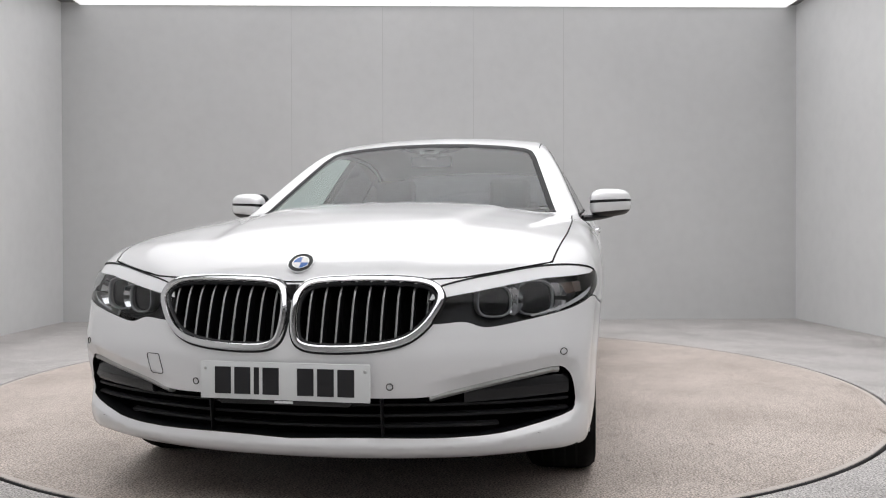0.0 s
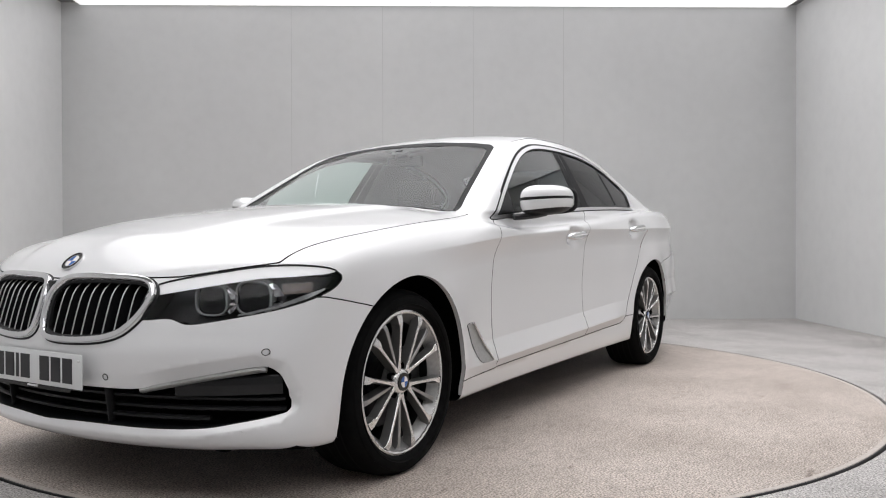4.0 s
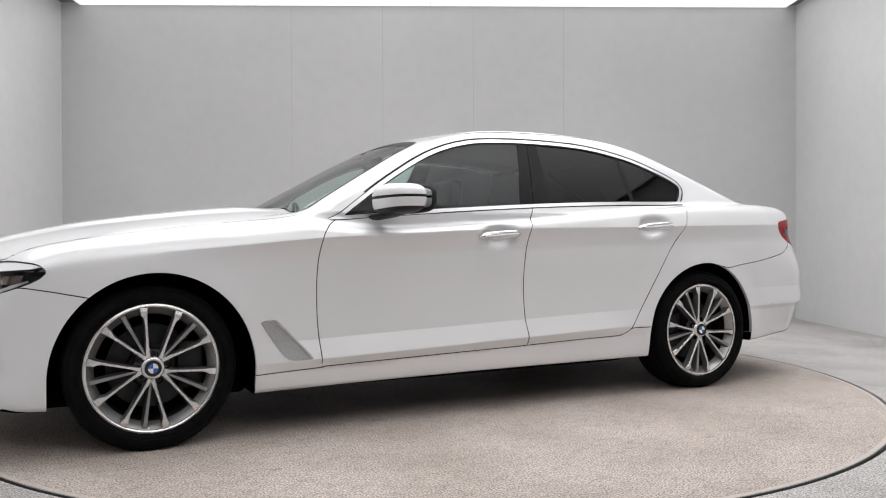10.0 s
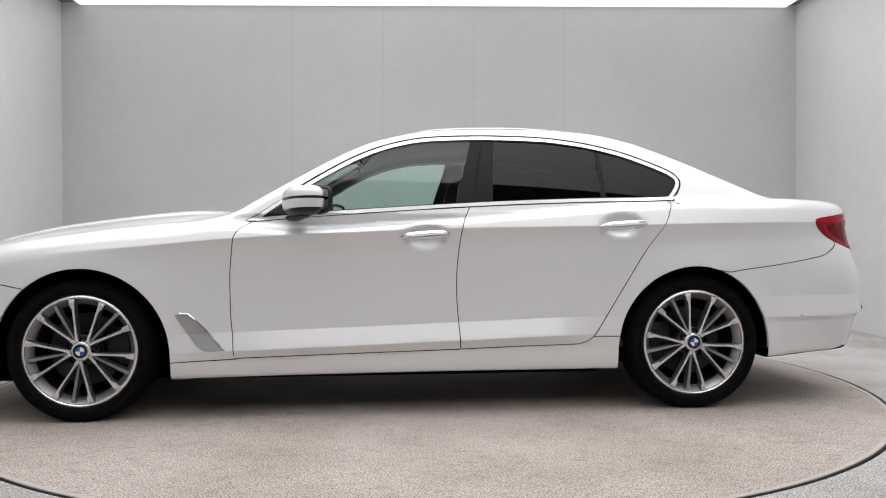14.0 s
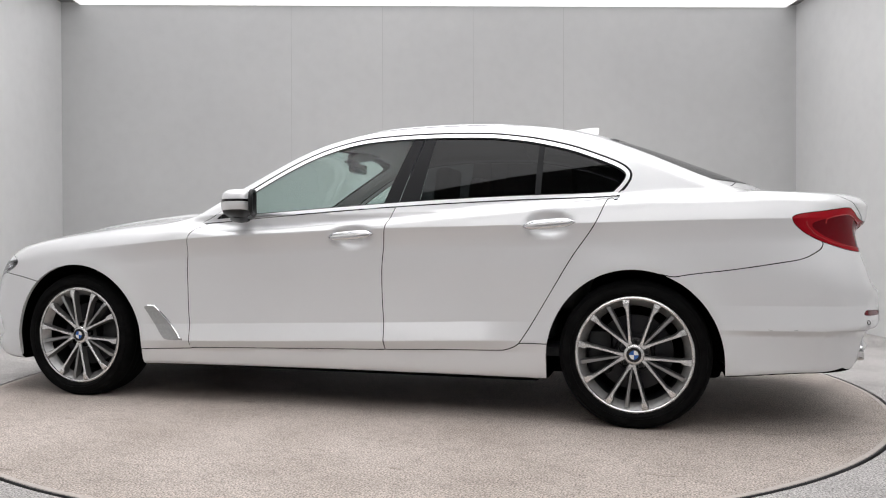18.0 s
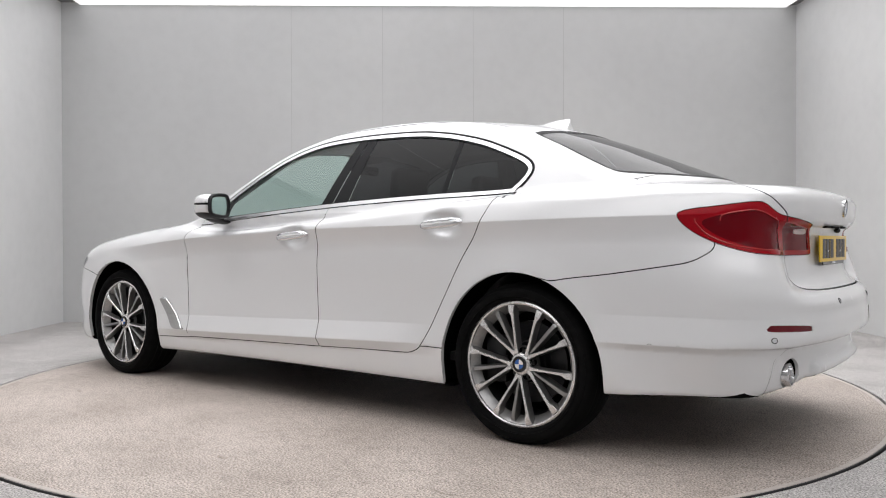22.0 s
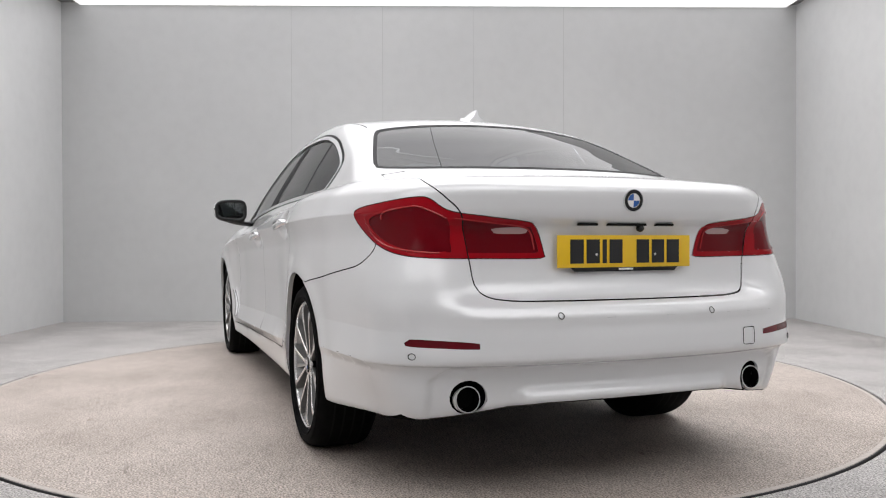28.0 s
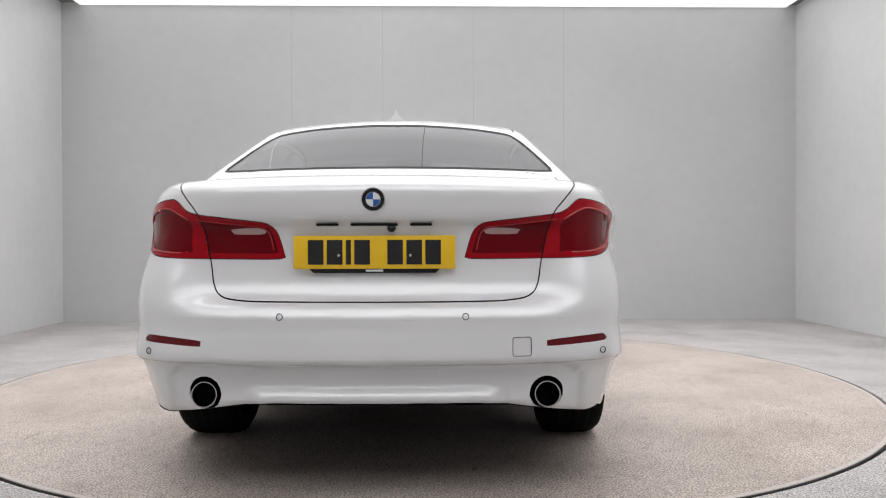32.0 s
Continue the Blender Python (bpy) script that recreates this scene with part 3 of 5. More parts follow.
VENT = smooth_loop([(1.052, 0.497), (1.030, 0.503), (0.990, 0.500), (0.950, 0.462), (0.833, 0.337), (0.835, 0.326), (0.905, 0.324), (0.940, 0.337), (0.975, 0.378), (1.045, 0.482)], 60)
EXHAUST = np.array([(0.557 + 0.057 * math.cos(a), 0.350 + 0.055 * math.sin(a)) for a in np.linspace(0, 2 * math.pi, 48, endpoint=False)])
LAMP_CORE = smooth_loop([(-1.42, 0.915), (-1.52, 0.938), (-1.66, 0.955), (-1.72, 0.950), (-1.79, 0.928), (-1.828, 0.915), (-1.832, 0.85), (-1.825, 0.812), (-1.66, 0.818), (-1.54, 0.842), (-1.45, 0.880)], 60)
REVERSE = smooth_loop([(-2.125, 0.884), (-2.05, 0.886), (-1.985, 0.880), (-2.00, 0.868), (-2.06, 0.866), (-2.118, 0.868)], 40)


def brow_phi(x, y, z):
    """Negative on the bright strip along a headlamp's upper edge."""
    s = wrap_front(x, y)
    return np.interp(s, [-1.86, -1.7, -1.5, -1.34, -1.15, -1.05, -0.98], [0.668, 0.689, 0.714, 0.731, 0.738, 0.742, 0.752]) - z


def wrap_front(x, y):
    return y - x


def wrap_rear(x, y):
    return y + x


def d_side(poly):
    return lambda x, y, z: poly_distance(poly, x, z)


def d_front(poly):
    return lambda x, y, z: poly_distance(poly, y, z)


def d_wrapf(poly):
    return lambda x, y, z: poly_distance(poly, wrap_front(x, y), z)


def d_wrapr(poly):
    return lambda x, y, z: poly_distance(poly, wrap_rear(x, y), z)


def arch_open(n, grow=0.0):
    """An arch that runs straight down below its middle."""
    ax, az, aa, ab = ARCHES[n]
    def phi(x, y, z):
        q = np.maximum(z - az, 0)
        return (np.sqrt(((x - ax) / (aa + grow)) ** 2 + (q / (ab + grow)) ** 2) - 1.0) * 0.4
    return phi


def on_side(x, y, z):
    return (y > 0.45) & (np.abs(x) < 2.35)


def on_cabin_side(x, y, z):
    lead = (y - cabin_width(x, z)) * 0.92 - (z - cabin_top(x, y)) * 0.9
    return (lead > -0.040) & (y - cabin_width(x, z) > -0.055) & (z > 0.9) & (y > 0.4) & (x < 0.95) & (x > -1.7)


SEAM = 0.0022
YB = curve1([(0.55, 0.80), (0.78, 0.795), (0.9, 0.792), (1.2, 0.800), (1.6, 0.795), (1.9, 0.775), (2.05, 0.752), (2.2, 0.73), (2.4, 0.70)])


def bonnet_phi(x, y, z):
    """Negative on the bonnet: inside its side line and behind its front edge."""
    edge = np.interp(y, [0, 0.43, 0.5, 0.64, 0.76, 0.9], [0.7215, 0.7305, 0.7335, 0.757, 0.7775, 0.80])
    return np.maximum(np.maximum((y - YB(x)) * 0.8, (edge - z) * 0.9), 0.55 - x)


def roof_phi(x, y, z):
    """Negative on the roof panel between the side ditches."""
    return y - np.interp(x, [-1.6, -1.25, -0.6, 0.1, 0.4], [0.548, 0.553, 0.585, 0.592, 0.585])


def lid_phi(x, y, z):
    return np.maximum(poly_distance(LID, y, z), (x + 1.985 - 0.16 * y * y) * 0.95)


pts, quads = skin_mesh(solid, (-2.72, -0.035, 0.10), (2.45, 1.00, 1.56), 0.0175)
body = Sheet(settle(pts), quads)
body.cut(lambda x, y, z: y + 0 * x)
keep = body.centres()[:, 1] > 0
body.f = [q for q, k in zip(body.f, keep) if k]
for n in (0, 1):
    body.cut(arch_open(n), near=lambda x, y, z: (y > 0.5) & (z < 0.85))
front_zone = lambda x, y, z: (x > 1.7) & (z < 0.9)
rear_zone = lambda x, y, z: (x < -1.7)
def under_phi(x, y, z):
    side, front, rear, top, bottom = lower_terms(x, y, z)
    return bottom - np.maximum(np.maximum(side, front), rear)


flank = lambda x, y, z: (y > 0.5) & (x > -2.3) & (x < 1.45) & (z < 1.1)
for lev in (-0.003, 0.003):
    body.cut(lambda x, y, z: z - CREASE(x), lev, near=flank)
    body.cut(lambda x, y, z: z - LEDGE(x), lev, near=lambda x, y, z: (y > 0.5) & (np.abs(x) < 1.2) & (z < 0.6))
    body.cut(lambda x, y, z: z - LEDGE(x) - 0.088, lev, near=lambda x, y, z: (y > 0.5) & (np.abs(x) < 1.2) & (z < 0.6))
body.cut(lambda x, y, z: z - CREASE(x) + 0.075, 0.0, near=flank)
for zc in (0.385, 0.4415, 0.4515, 0.457, 0.464, 0.476, 0.558, 0.63, 0.665, 0.888, 0.902, 0.916, 0.93):
    body.cut(lambda x, y, z: z - zc, 0.0, near=lambda x, y, z: (x < -1.8))
for lev in (0.040, 0.034, 0.018):
    body.cut(lambda x, y, z: poly_distance(INTAKE_CORE, y, z), lev, near=lambda x, y, z: (x > 1.8) & (z < 0.58))
body.cut(under_phi, 0.0, near=lambda x, y, z: z < 0.4)
for lev in (0.007, 0.0, -0.004, -0.021, -0.026):
    body.cut(d_side(DLO), lev, near=on_cabin_side)
for lev in (-SEAM, SEAM):
    body.cut(d_side(DOOR_FRONT), lev, near=on_side)
    body.cut(d_side(DOOR_REAR), lev, near=on_side)
    body.cut(d_side(QUARTER), lev, near=lambda x, y, z: (y > 0.4) & (x < -1.5))
    body.cut(d_side(NOSE_CUT), lev, near=lambda x, y, z: (y > 0.6) & (x > 1.6) & (x < 2.0))
    body.cut(lid_phi, lev, near=lambda x, y, z: (x < -1.7) & (z > 0.6))
    body.cut(bonnet_phi, lev, near=lambda x, y, z: (x > 0.5) & (z > 0.6))
body.cut(roof_phi, 0.0, near=lambda x, y, z: (z > 1.2))
body.cut(roof_phi, 0.006, near=lambda x, y, z: (z > 1.2))
body.cut(lambda x, y, z: cabin(x, y, z) - lower_body(x, y, z), 0.0, near=lambda x, y, z: (x > 0.4) & (y < 0.8) & (z > 0.85))
for lev in (0.0, -0.026):
    body.cut(d_front(SCREEN), lev, near=lambda x, y, z: (x > -0.1) & (z > 0.9) & (x < 1.2))
for lev in (0.0, -0.012):
    body.cut(d_front(REAR_PANE), lev, near=lambda x, y, z: (x < -1.0) & (z > 1.05) & (x > -2.2))
for lev in (0.0, -0.003):
    body.cut(d_wrapf(HEADLAMP), lev, near=front_zone)
    body.cut(d_wrapr(TAIL_LAMP), lev, near=rear_zone)
PANE_LINES = [lambda x, y, z: x + 0.280 + 0.295 * (z - 1.01), lambda x, y, z: x + 0.469 + 0.10 * (z - 1.02), lambda x, y, z: x + 1.030, lambda x, y, z: x + 1.058, lambda x, y, z: x - 0.48 + 0.3 * (z - 1.0)]
for phi in PANE_LINES:
    body.cut(phi, near=lambda x, y, z: on_cabin_side(x, y, z))
for lev in (-SEAM, SEAM):
    body.cut(lambda x, y, z: x + 0.360 + 0.235 * (z - 1.005), lev, near=lambda x, y, z: on_cabin_side(x, y, z))
body.cut(d_side(VENT), 0.0, near=lambda x, y, z: (y > 0.7) & (x > 0.7) & (x < 1.2))
body.cut(d_front(EXHAUST), 0.0, near=lambda x, y, z: (x < -2.0) & (z < 0.5))
for lev in (-0.020,):
    body.cut(d_wrapr(TAIL_LAMP), lev, near=rear_zone)
body.cut(brow_phi, 0.0, near=front_zone)
body.cut(d_wrapr(LAMP_CORE), 0.0, near=rear_zone)
body.cut(lambda x, y, z: cabin(x, y, z) - lower_body(x, y, z), -0.011, near=lambda x, y, z: (x > 0.4) & (y < 0.8) & (z > 0.85))
body.cut(d_wrapr(REVERSE), 0.0, near=rear_zone)
body.cut(d_front(KIDNEY), 0.0, near=lambda x, y, z: (x > 2.0))
body.cut(d_front(INTAKE), 0.0, near=lambda x, y, z: (x > 1.8) & (z < 0.6))
body.cut(d_wrapr(REFLEX), 0.0, near=lambda x, y, z: (x < -2.0) & (z < 0.6))
body.cut(lambda x, y, z: z - np.interp(x, [-1.2, -1.0, -0.3, 0.5, 1.2], [0.369, 0.369, 0.316, 0.295, 0.266]), SEAM, near=lambda x, y, z: (y > 0.6) & (np.abs(x) < 1.2) & ((x > 0.77) | (x < -0.95)))
body.cut(lambda x, y, z: z - np.interp(x, [-1.2, -1.0, -0.3, 0.5, 1.2], [0.369, 0.369, 0.316, 0.295, 0.266]), -SEAM, near=lambda x, y, z: (y > 0.6) & (np.abs(x) < 1.2) & ((x > 0.77) | (x < -0.95)))

body.p[np.abs(body.p[:, 1]) < 1e-4, 1] = 0.0
NRM = gradient(body.p)
NRM /= np.linalg.norm(NRM, axis=1)[:, None]
CX, CY, CZ = body.centres().T
FN = np.array([NRM[list(q)].mean(0) for q in body.f])

label_of = np.full(len(body.f), "", dtype=object)


def put(name, where):
    label_of[(label_of == "") & where] = name


side_mask = on_side(CX, CY, CZ)
cab = on_cabin_side(CX, CY, CZ)
for n in (0, 1):
    put("gone", (arch_open(n)(CX, CY, CZ) < 0) & (CY > 0.5) & (CZ < 0.85))
dd = poly_distance(DLO, CX, CZ)
put("seal", cab & (dd < np.where(CZ > 1.075, 0.007, 0.0)) & (dd > -0.004))
put("chrome", cab & (dd <= -0.004) & (dd > -0.021))
put("seal", cab & (dd <= -0.021) & (dd > -0.026))
pl = [phi(CX, CY, CZ) for phi in PANE_LINES]
pane = cab & (dd <= -0.026)
put("pillar_seam", pane & (np.abs(CX + 0.360 + 0.235 * (CZ - 1.005)) < SEAM))
put("sail", pane & (pl[4] > 0))
put("front_pane", pane & (pl[0] > 0))
put("pillar", pane & (pl[1] > 0))
put("rear_pane", pane & (pl[2] > 0))
put("divider", pane & (pl[3] > 0))
put("quarter_pane", pane)
put("side_glass", cab & (dd <= -0.026))
gh = cabin(CX, CY, CZ) - lower_body(CX, CY, CZ)
ds = poly_distance(SCREEN, CY, CZ)
put("cowl", (CX > 0.5) & (CX < 1.2) & (CY < 0.76) & (CZ > 0.85) & (gh < 0) & (gh > -0.011) & (ds < 0))
put("screen_seal", (CX > -0.1) & (CX < 1.2) & (CZ > 0.9) & (gh < 0) & (ds < 0) & (ds > -0.026))
put("screen", (CX > -0.1) & (CX < 1.2) & (CZ > 0.9) & (gh < 0) & (ds < 0))
dr = poly_distance(REAR_PANE, CY, CZ)
zone = (CX < -1.0) & (CZ > 1.05) & (CX > -2.2)
put("rear_seal", zone & (dr < 0) & (dr > -0.012))
put("rear_glass", zone & (dr < 0))
dh = poly_distance(HEADLAMP, wrap_front(CX, CY), CZ)
put("lamp_seal", front_zone(CX, CY, CZ) & (dh < 0) & (dh > -0.003))
put("brow", front_zone(CX, CY, CZ) & (dh < 0) & (brow_phi(CX, CY, CZ) < 0))
put("head_lens", front_zone(CX, CY, CZ) & (dh < 0))
dt = poly_distance(TAIL_LAMP, wrap_rear(CX, CY), CZ)
put("tail_seal", rear_zone(CX, CY, CZ) & (dt < 0) & (dt > -0.003))
LIDV = lid_phi(CX, CY, CZ)
put("tail_gap", rear_zone(CX, CY, CZ) & (dt < 0) & (np.abs(LIDV) < SEAM))
put("reverse", rear_zone(CX, CY, CZ) & (poly_distance(REVERSE, wrap_rear(CX, CY), CZ) < 0))
put("tail_inner_deep", rear_zone(CX, CY, CZ) & (dt < -0.020) & (LIDV < 0))
put("tail_outer_deep", rear_zone(CX, CY, CZ) & (dt < 0) & (LIDV > 0) & (poly_distance(LAMP_CORE, wrap_rear(CX, CY), CZ) < 0))
put("tail_inner", rear_zone(CX, CY, CZ) & (dt < 0) & (LIDV < 0))
put("tail_outer", rear_zone(CX, CY, CZ) & (dt < 0))
put("gone", (poly_distance(KIDNEY, CY, CZ) < 0) & (CX > 2.0))
put("gone", (poly_distance(INTAKE, CY, CZ) < 0) & (CX > 1.8) & (CZ < 0.6))
put("reflex", (poly_distance(REFLEX, wrap_rear(CX, CY), CZ) < 0) & (CX < -2.0) & (CZ < 0.6))
put("vent", (poly_distance(VENT, CX, CZ) < 0) & (CY > 0.7) & (CX > 0.7) & (CX < 1.2))
put("gone", (poly_distance(EXHAUST, CY, CZ) < 0) & (CX < -2.0) & (CZ < 0.5))
put("underside", (under_phi(CX, CY, CZ) > 0) & (CZ < 0.4))
BON = bonnet_phi(CX, CY, CZ)
bz = (CX > 0.5) & (CZ > 0.6) & (gh > -0.001)
put("seam", bz & (np.abs(BON) < SEAM))
put("bonnet", bz & (BON < 0))
lz = (CX < -1.7) & (CZ > 0.6)
put("seam", lz & (np.abs(LIDV) < SEAM))
put("boot_lid", lz & (LIDV < 0))
DF, DR = poly_distance(DOOR_FRONT, CX, CZ), poly_distance(DOOR_REAR, CX, CZ)
low_side = side_mask & (CZ < 1.06) & (gh > -0.2) & ((CX < 0.45) | (CZ < 0.95))
put("seam", low_side & ((np.abs(DF) < SEAM) | (np.abs(DR) < SEAM)) & (CX > -1.42) & (dd > 0))
put("front_door", low_side & (DF < 0))
put("rear_door", low_side & (DR < 0))
DQ = poly_distance(QUARTER, CX, CZ)
put("seam", (CX < -1.5) & (CY > 0.4) & (np.abs(DQ) < SEAM))
DN = poly_distance(NOSE_CUT, CX, CZ)
put("seam", (CY > 0.6) & (CX > 1.6) & (CX < 2.0) & (np.abs(DN) < SEAM))
SL = CZ - np.interp(CX, [-1.2, -1.0, -0.3, 0.5, 1.2], [0.369, 0.369, 0.316, 0.295, 0.266])
put("seam", (CY > 0.6) & (np.abs(SL) < SEAM) & (((CX > 0.77) & (CX < 1.2)) | ((CX < -0.95) & (CX > -1.2))))
put("sill", (np.abs(CX) < 1.2) & (CY > 0.5) & (CZ < 0.37) & ((SL < 0) | ((CX < 0.78) & (CX > -0.9))))
put("front_bumper", (CX > 1.95) | ((CX > 1.5) & (DN < 0)))
put("rear_bumper", ((CX < -1.5) & (CY > 0.4) & (DQ < 0)) | ((CX < -1.7) & (CZ < 0.70)))
put("ditch", (CZ > 1.2) & (roof_phi(CX, CY, CZ) > 0) & (roof_phi(CX, CY, CZ) < 0.006) & (CX > -1.3) & (CX < 0.12))
put("roof", (CZ > 1.2) & (roof_phi(CX, CY, CZ) <= 0))
put("fender", (CX > 0.4) & (gh > -0.03))
put("body_side", CX < 9)


# ---------------------------------------------------------------- the car: shell
car = new("car")
tagged(car, "white four-door saloon car with tinted rear windows on the turntable", "car")


def shell(name, key, material, both=True, sink=0.0, label="", parent=None):
    P, F, N = take(body, label_of == key, NRM)
    if not F:
        return None
    if sink:
        P = P - N * sink
    if both:
        P, F, N = mirrored(P, F, N)
    return obj(name, P, F, material, parent or car, label=label, normals=N)


def shell_pair(name, key, material, sink=0.0, label="", parents=None):
    P, F, N = take(body, label_of == key, NRM)
    if sink:
        P = P - N * sink
    out = [obj(name, P, F, material, parents[0] if parents else car, label=label, normals=N)]
    P, F, N = flipped(P, F, N)
    out.append(obj(name, P, F, material, parents[1] if parents else car, label=label, normals=N))
    return out


shell("bonnet", "bonnet", M_PAINT)
shell("boot_lid", "boot_lid", M_PAINT)
shell("roof", "roof", M_PAINT)
shell("front_bumper", "front_bumper", M_PAINT)
shell("rear_bumper", "rear_bumper", M_PAINT)
shell_pair("fender", "fender", M_PAINT)
FRONT_DOORS = shell_pair("front_door", "front_door", M_PAINT)
REAR_DOORS = shell_pair("rear_door", "rear_door", M_PAINT)
shell_pair("sill", "sill", M_PAINT)
shell_pair("rear_quarter_panel", "body_side", M_PAINT)
shell("panel_gap", "seam", M_SEAM, sink=0.004, label="dark gap between body panels")
shell_pair("roof_ditch", "ditch", M_SEAM, sink=0.003)
shell("underside", "underside", M_DARK)
shell_pair("window_seal", "seal", M_PILLAR, sink=-0.001)
shell_pair("window_trim", "chrome", M_TRIM_CHROME, sink=-0.004, label="bright chrome window surround")
shell("cowl", "cowl", M_PLASTIC, sink=0.006)
shell("windscreen", "screen", M_SCREEN, sink=0.002)
shell("windscreen_edge", "screen_seal", M_PILLAR, sink=0.001)
shell("rear_window", "rear_glass", M_REAR, sink=0.002, label="dark tinted rear window")
shell("rear_window_edge", "rear_seal", M_PILLAR, sink=0.001)
shell_pair("front_side_window", "front_pane", M_GLASS, sink=0.004, label="lightly green-tinted side window")
shell_pair("rear_side_window", "rear_pane", M_PRIVACY, sink=0.004, label="dark tinted side window")
shell_pair("quarter_window", "quarter_pane", M_PRIVACY, sink=0.004, label="dark tinted side window")
shell_pair("door_pillar", "pillar", M_PILLAR, sink=0.002)
shell_pair("pillar_gap", "pillar_seam", M_SEAM, sink=0.006)
shell_pair("mirror_sail", "sail", M_PLASTIC, sink=0.002)
shell_pair("window_divider", "divider", M_PILLAR, sink=0.003)
shell_pair("headlamp_seal", "lamp_seal", M_PLASTIC, sink=0.003)
shell_pair("tail_lamp_seal", "tail_seal", M_PLASTIC, sink=0.003)
HEADLAMPS = shell_pair("headlamp", "head_lens", M_LENS, label="headlamp under a clear lens")
shell_pair("light_strip", "brow", M_BROW, sink=0.005, label="bright silver strip along the headlamp", parents=HEADLAMPS)
TAIL_OUT = shell_pair("tail_lamp_outer", "tail_outer", M_LAMP_RED)
TAIL_IN = shell_pair("tail_lamp_inner", "tail_inner", M_LAMP_RED)
shell_pair("lamp_core", "tail_outer_deep", M_LAMP_DEEP, sink=0.002, parents=TAIL_OUT)
shell_pair("lamp_core", "tail_inner_deep", M_LAMP_DEEP, sink=0.002, parents=TAIL_IN)
shell_pair("reversing_light", "reverse", M_REVERSE, sink=0.001, parents=TAIL_IN)
shell_pair("tail_lamp_gap", "tail_gap", M_SEAM, sink=0.003)
shell_pair("rear_reflector", "reflex", M_REFLEX, sink=0.003)
shell_pair("fender_vent", "vent", M_SATIN_GREY, sink=-0.003, label="satin silver trim blade")
# inner linings
P, F, N = take(body, np.isin(label_of, ["roof", "ditch"]), NRM)
P, F, N = mirrored(P - N * 0.03, F, N)
obj("headlining", P, F, M_LINER, car, normals=N)
for s, mk in enumerate((lambda a, b, c: (a, b, c), flipped)):
    P, F, N = take(body, (np.isin(label_of, ["body_side", "fender"])) & (CZ > 0.93) & (CX < 0.75) & (CX > -2.0), NRM)
    P, F, N = mk(P - N * 0.028, F, N)
    obj("pillar_trim", P, F, M_LINER, car, normals=N)
    P, F, N = take(body, (np.isin(label_of, ["front_door", "rear_door"])) & (CZ > 0.5), NRM)
    P, F, N = mk(P - N * 0.05, F, N)
    obj("door_lining", P, F, M_TRIM, car, normals=N)
    P, F, N = take(body, np.isin(label_of, ["head_lens", "brow", "lamp_seal"]) & (CX > 0), NRM)
    P, F, N = mk(P - N * 0.062 - np.array([0.02, 0, 0]), F, N)
    obj("lamp_housing", P, F, M_HOUSING, HEADLAMPS[s], normals=N)


# ---------------------------------------------------------------- floor and turntable
def ring_sheet(r, x0, x1, y0, y1, z, seg=160):
    """A flat floor with a round hole."""
    bm = bmesh.new()
    inner, outer = [], []
    for i in range(seg):
        a = 2 * math.pi * i / seg
        c, s = math.cos(a), math.sin(a)
        inner.append(bm.verts.new((r * c, r * s, z)))
        k = min((x1 if c > 0 else x0) / c if abs(c) > 1e-9 else 1e9, (y1 if s > 0 else y0) / s if abs(s) > 1e-9 else 1e9)
        outer.append(bm.verts.new((k * c, k * s, z)))
    corners = [bm.verts.new((x, y, z)) for x, y in ((x1, y1), (x0, y1), (x0, y0), (x1, y0))]
    for i in range(seg):
        j = (i + 1) % seg
        bm.faces.new((inner[i], outer[i], outer[j], inner[j]))
        a, b = outer[i].co, outer[j].co
        for c in corners:
            on = lambda p: (abs(p.x - c.co.x) < 1e-6, abs(p.y - c.co.y) < 1e-6)
            if (on(a)[0] and on(b)[1] and not on(b)[0]) or (on(a)[1] and on(b)[0] and not on(b)[1]):
                bm.faces.new((outer[i], c, outer[j]))
    return bm


TABLE_R = 2.497
floor = part("floor", ring_sheet(2.519, X0, X1, Y0, Y1, 0.0), M_FLOOR, None, smooth=False)
tagged(floor, "speckled grey resin studio floor", "floor", kind="structure")
base = part("floor_pit", lathe_bm([(2.5185, -0.03), (2.5185, -0.04), (0.01, -0.04)], 160, "z"), M_DARK, None, smooth=False)
tagged(base, "dark shallow pit under the turntable", "pit", kind="structure")
part("floor_edge", lathe_bm([(2.519, -0.0005), (2.517, -0.004), (2.517, -0.038)], 160, "z"), M_FLOOR, floor)
turntable = part("turntable", lathe_bm([(0.0005, 0.0), (0.5, 0.0), (TABLE_R - 0.004, 0.0), (TABLE_R, -0.003), (TABLE_R, -0.03), (0.001, -0.03)], 200, "z"), M_TABLE, None, smooth=False)
part("edge_band", lathe_bm([(2.474, 0.0004), (2.4745, 0.0016), (2.4955, 0.0016), (2.4968, -0.002)], 200, "z"), M_BAND, turntable)
part("edge_seal", lathe_bm([(2.4968, -0.001), (2.5000, -0.002), (2.5015, -0.005), (2.5015, -0.031)], 200, "z"), M_RUBBER, turntable, "black rubber edge strip")
tagged(turntable, "round speckled tan turntable set flush in the floor", "turntable")

light_panel = new("light_panel")
light_panel.location = (0, 0, TOP)
tagged(light_panel, "large luminous white ceiling light panel", "ceiling light")
for i, (a, b) in enumerate(((-3.60, -1.784), (-1.776, 0.056), (0.064, 1.944), (1.952, 3.84))):
    for y0, y1 in ((0.738, 3.53), (-2.062, 0.730), (-6.30, -2.95)):
        part("diffuser", box_bm(a, b, y0, y1, -0.012, 0.012), M_PANEL, light_panel, smooth=False)


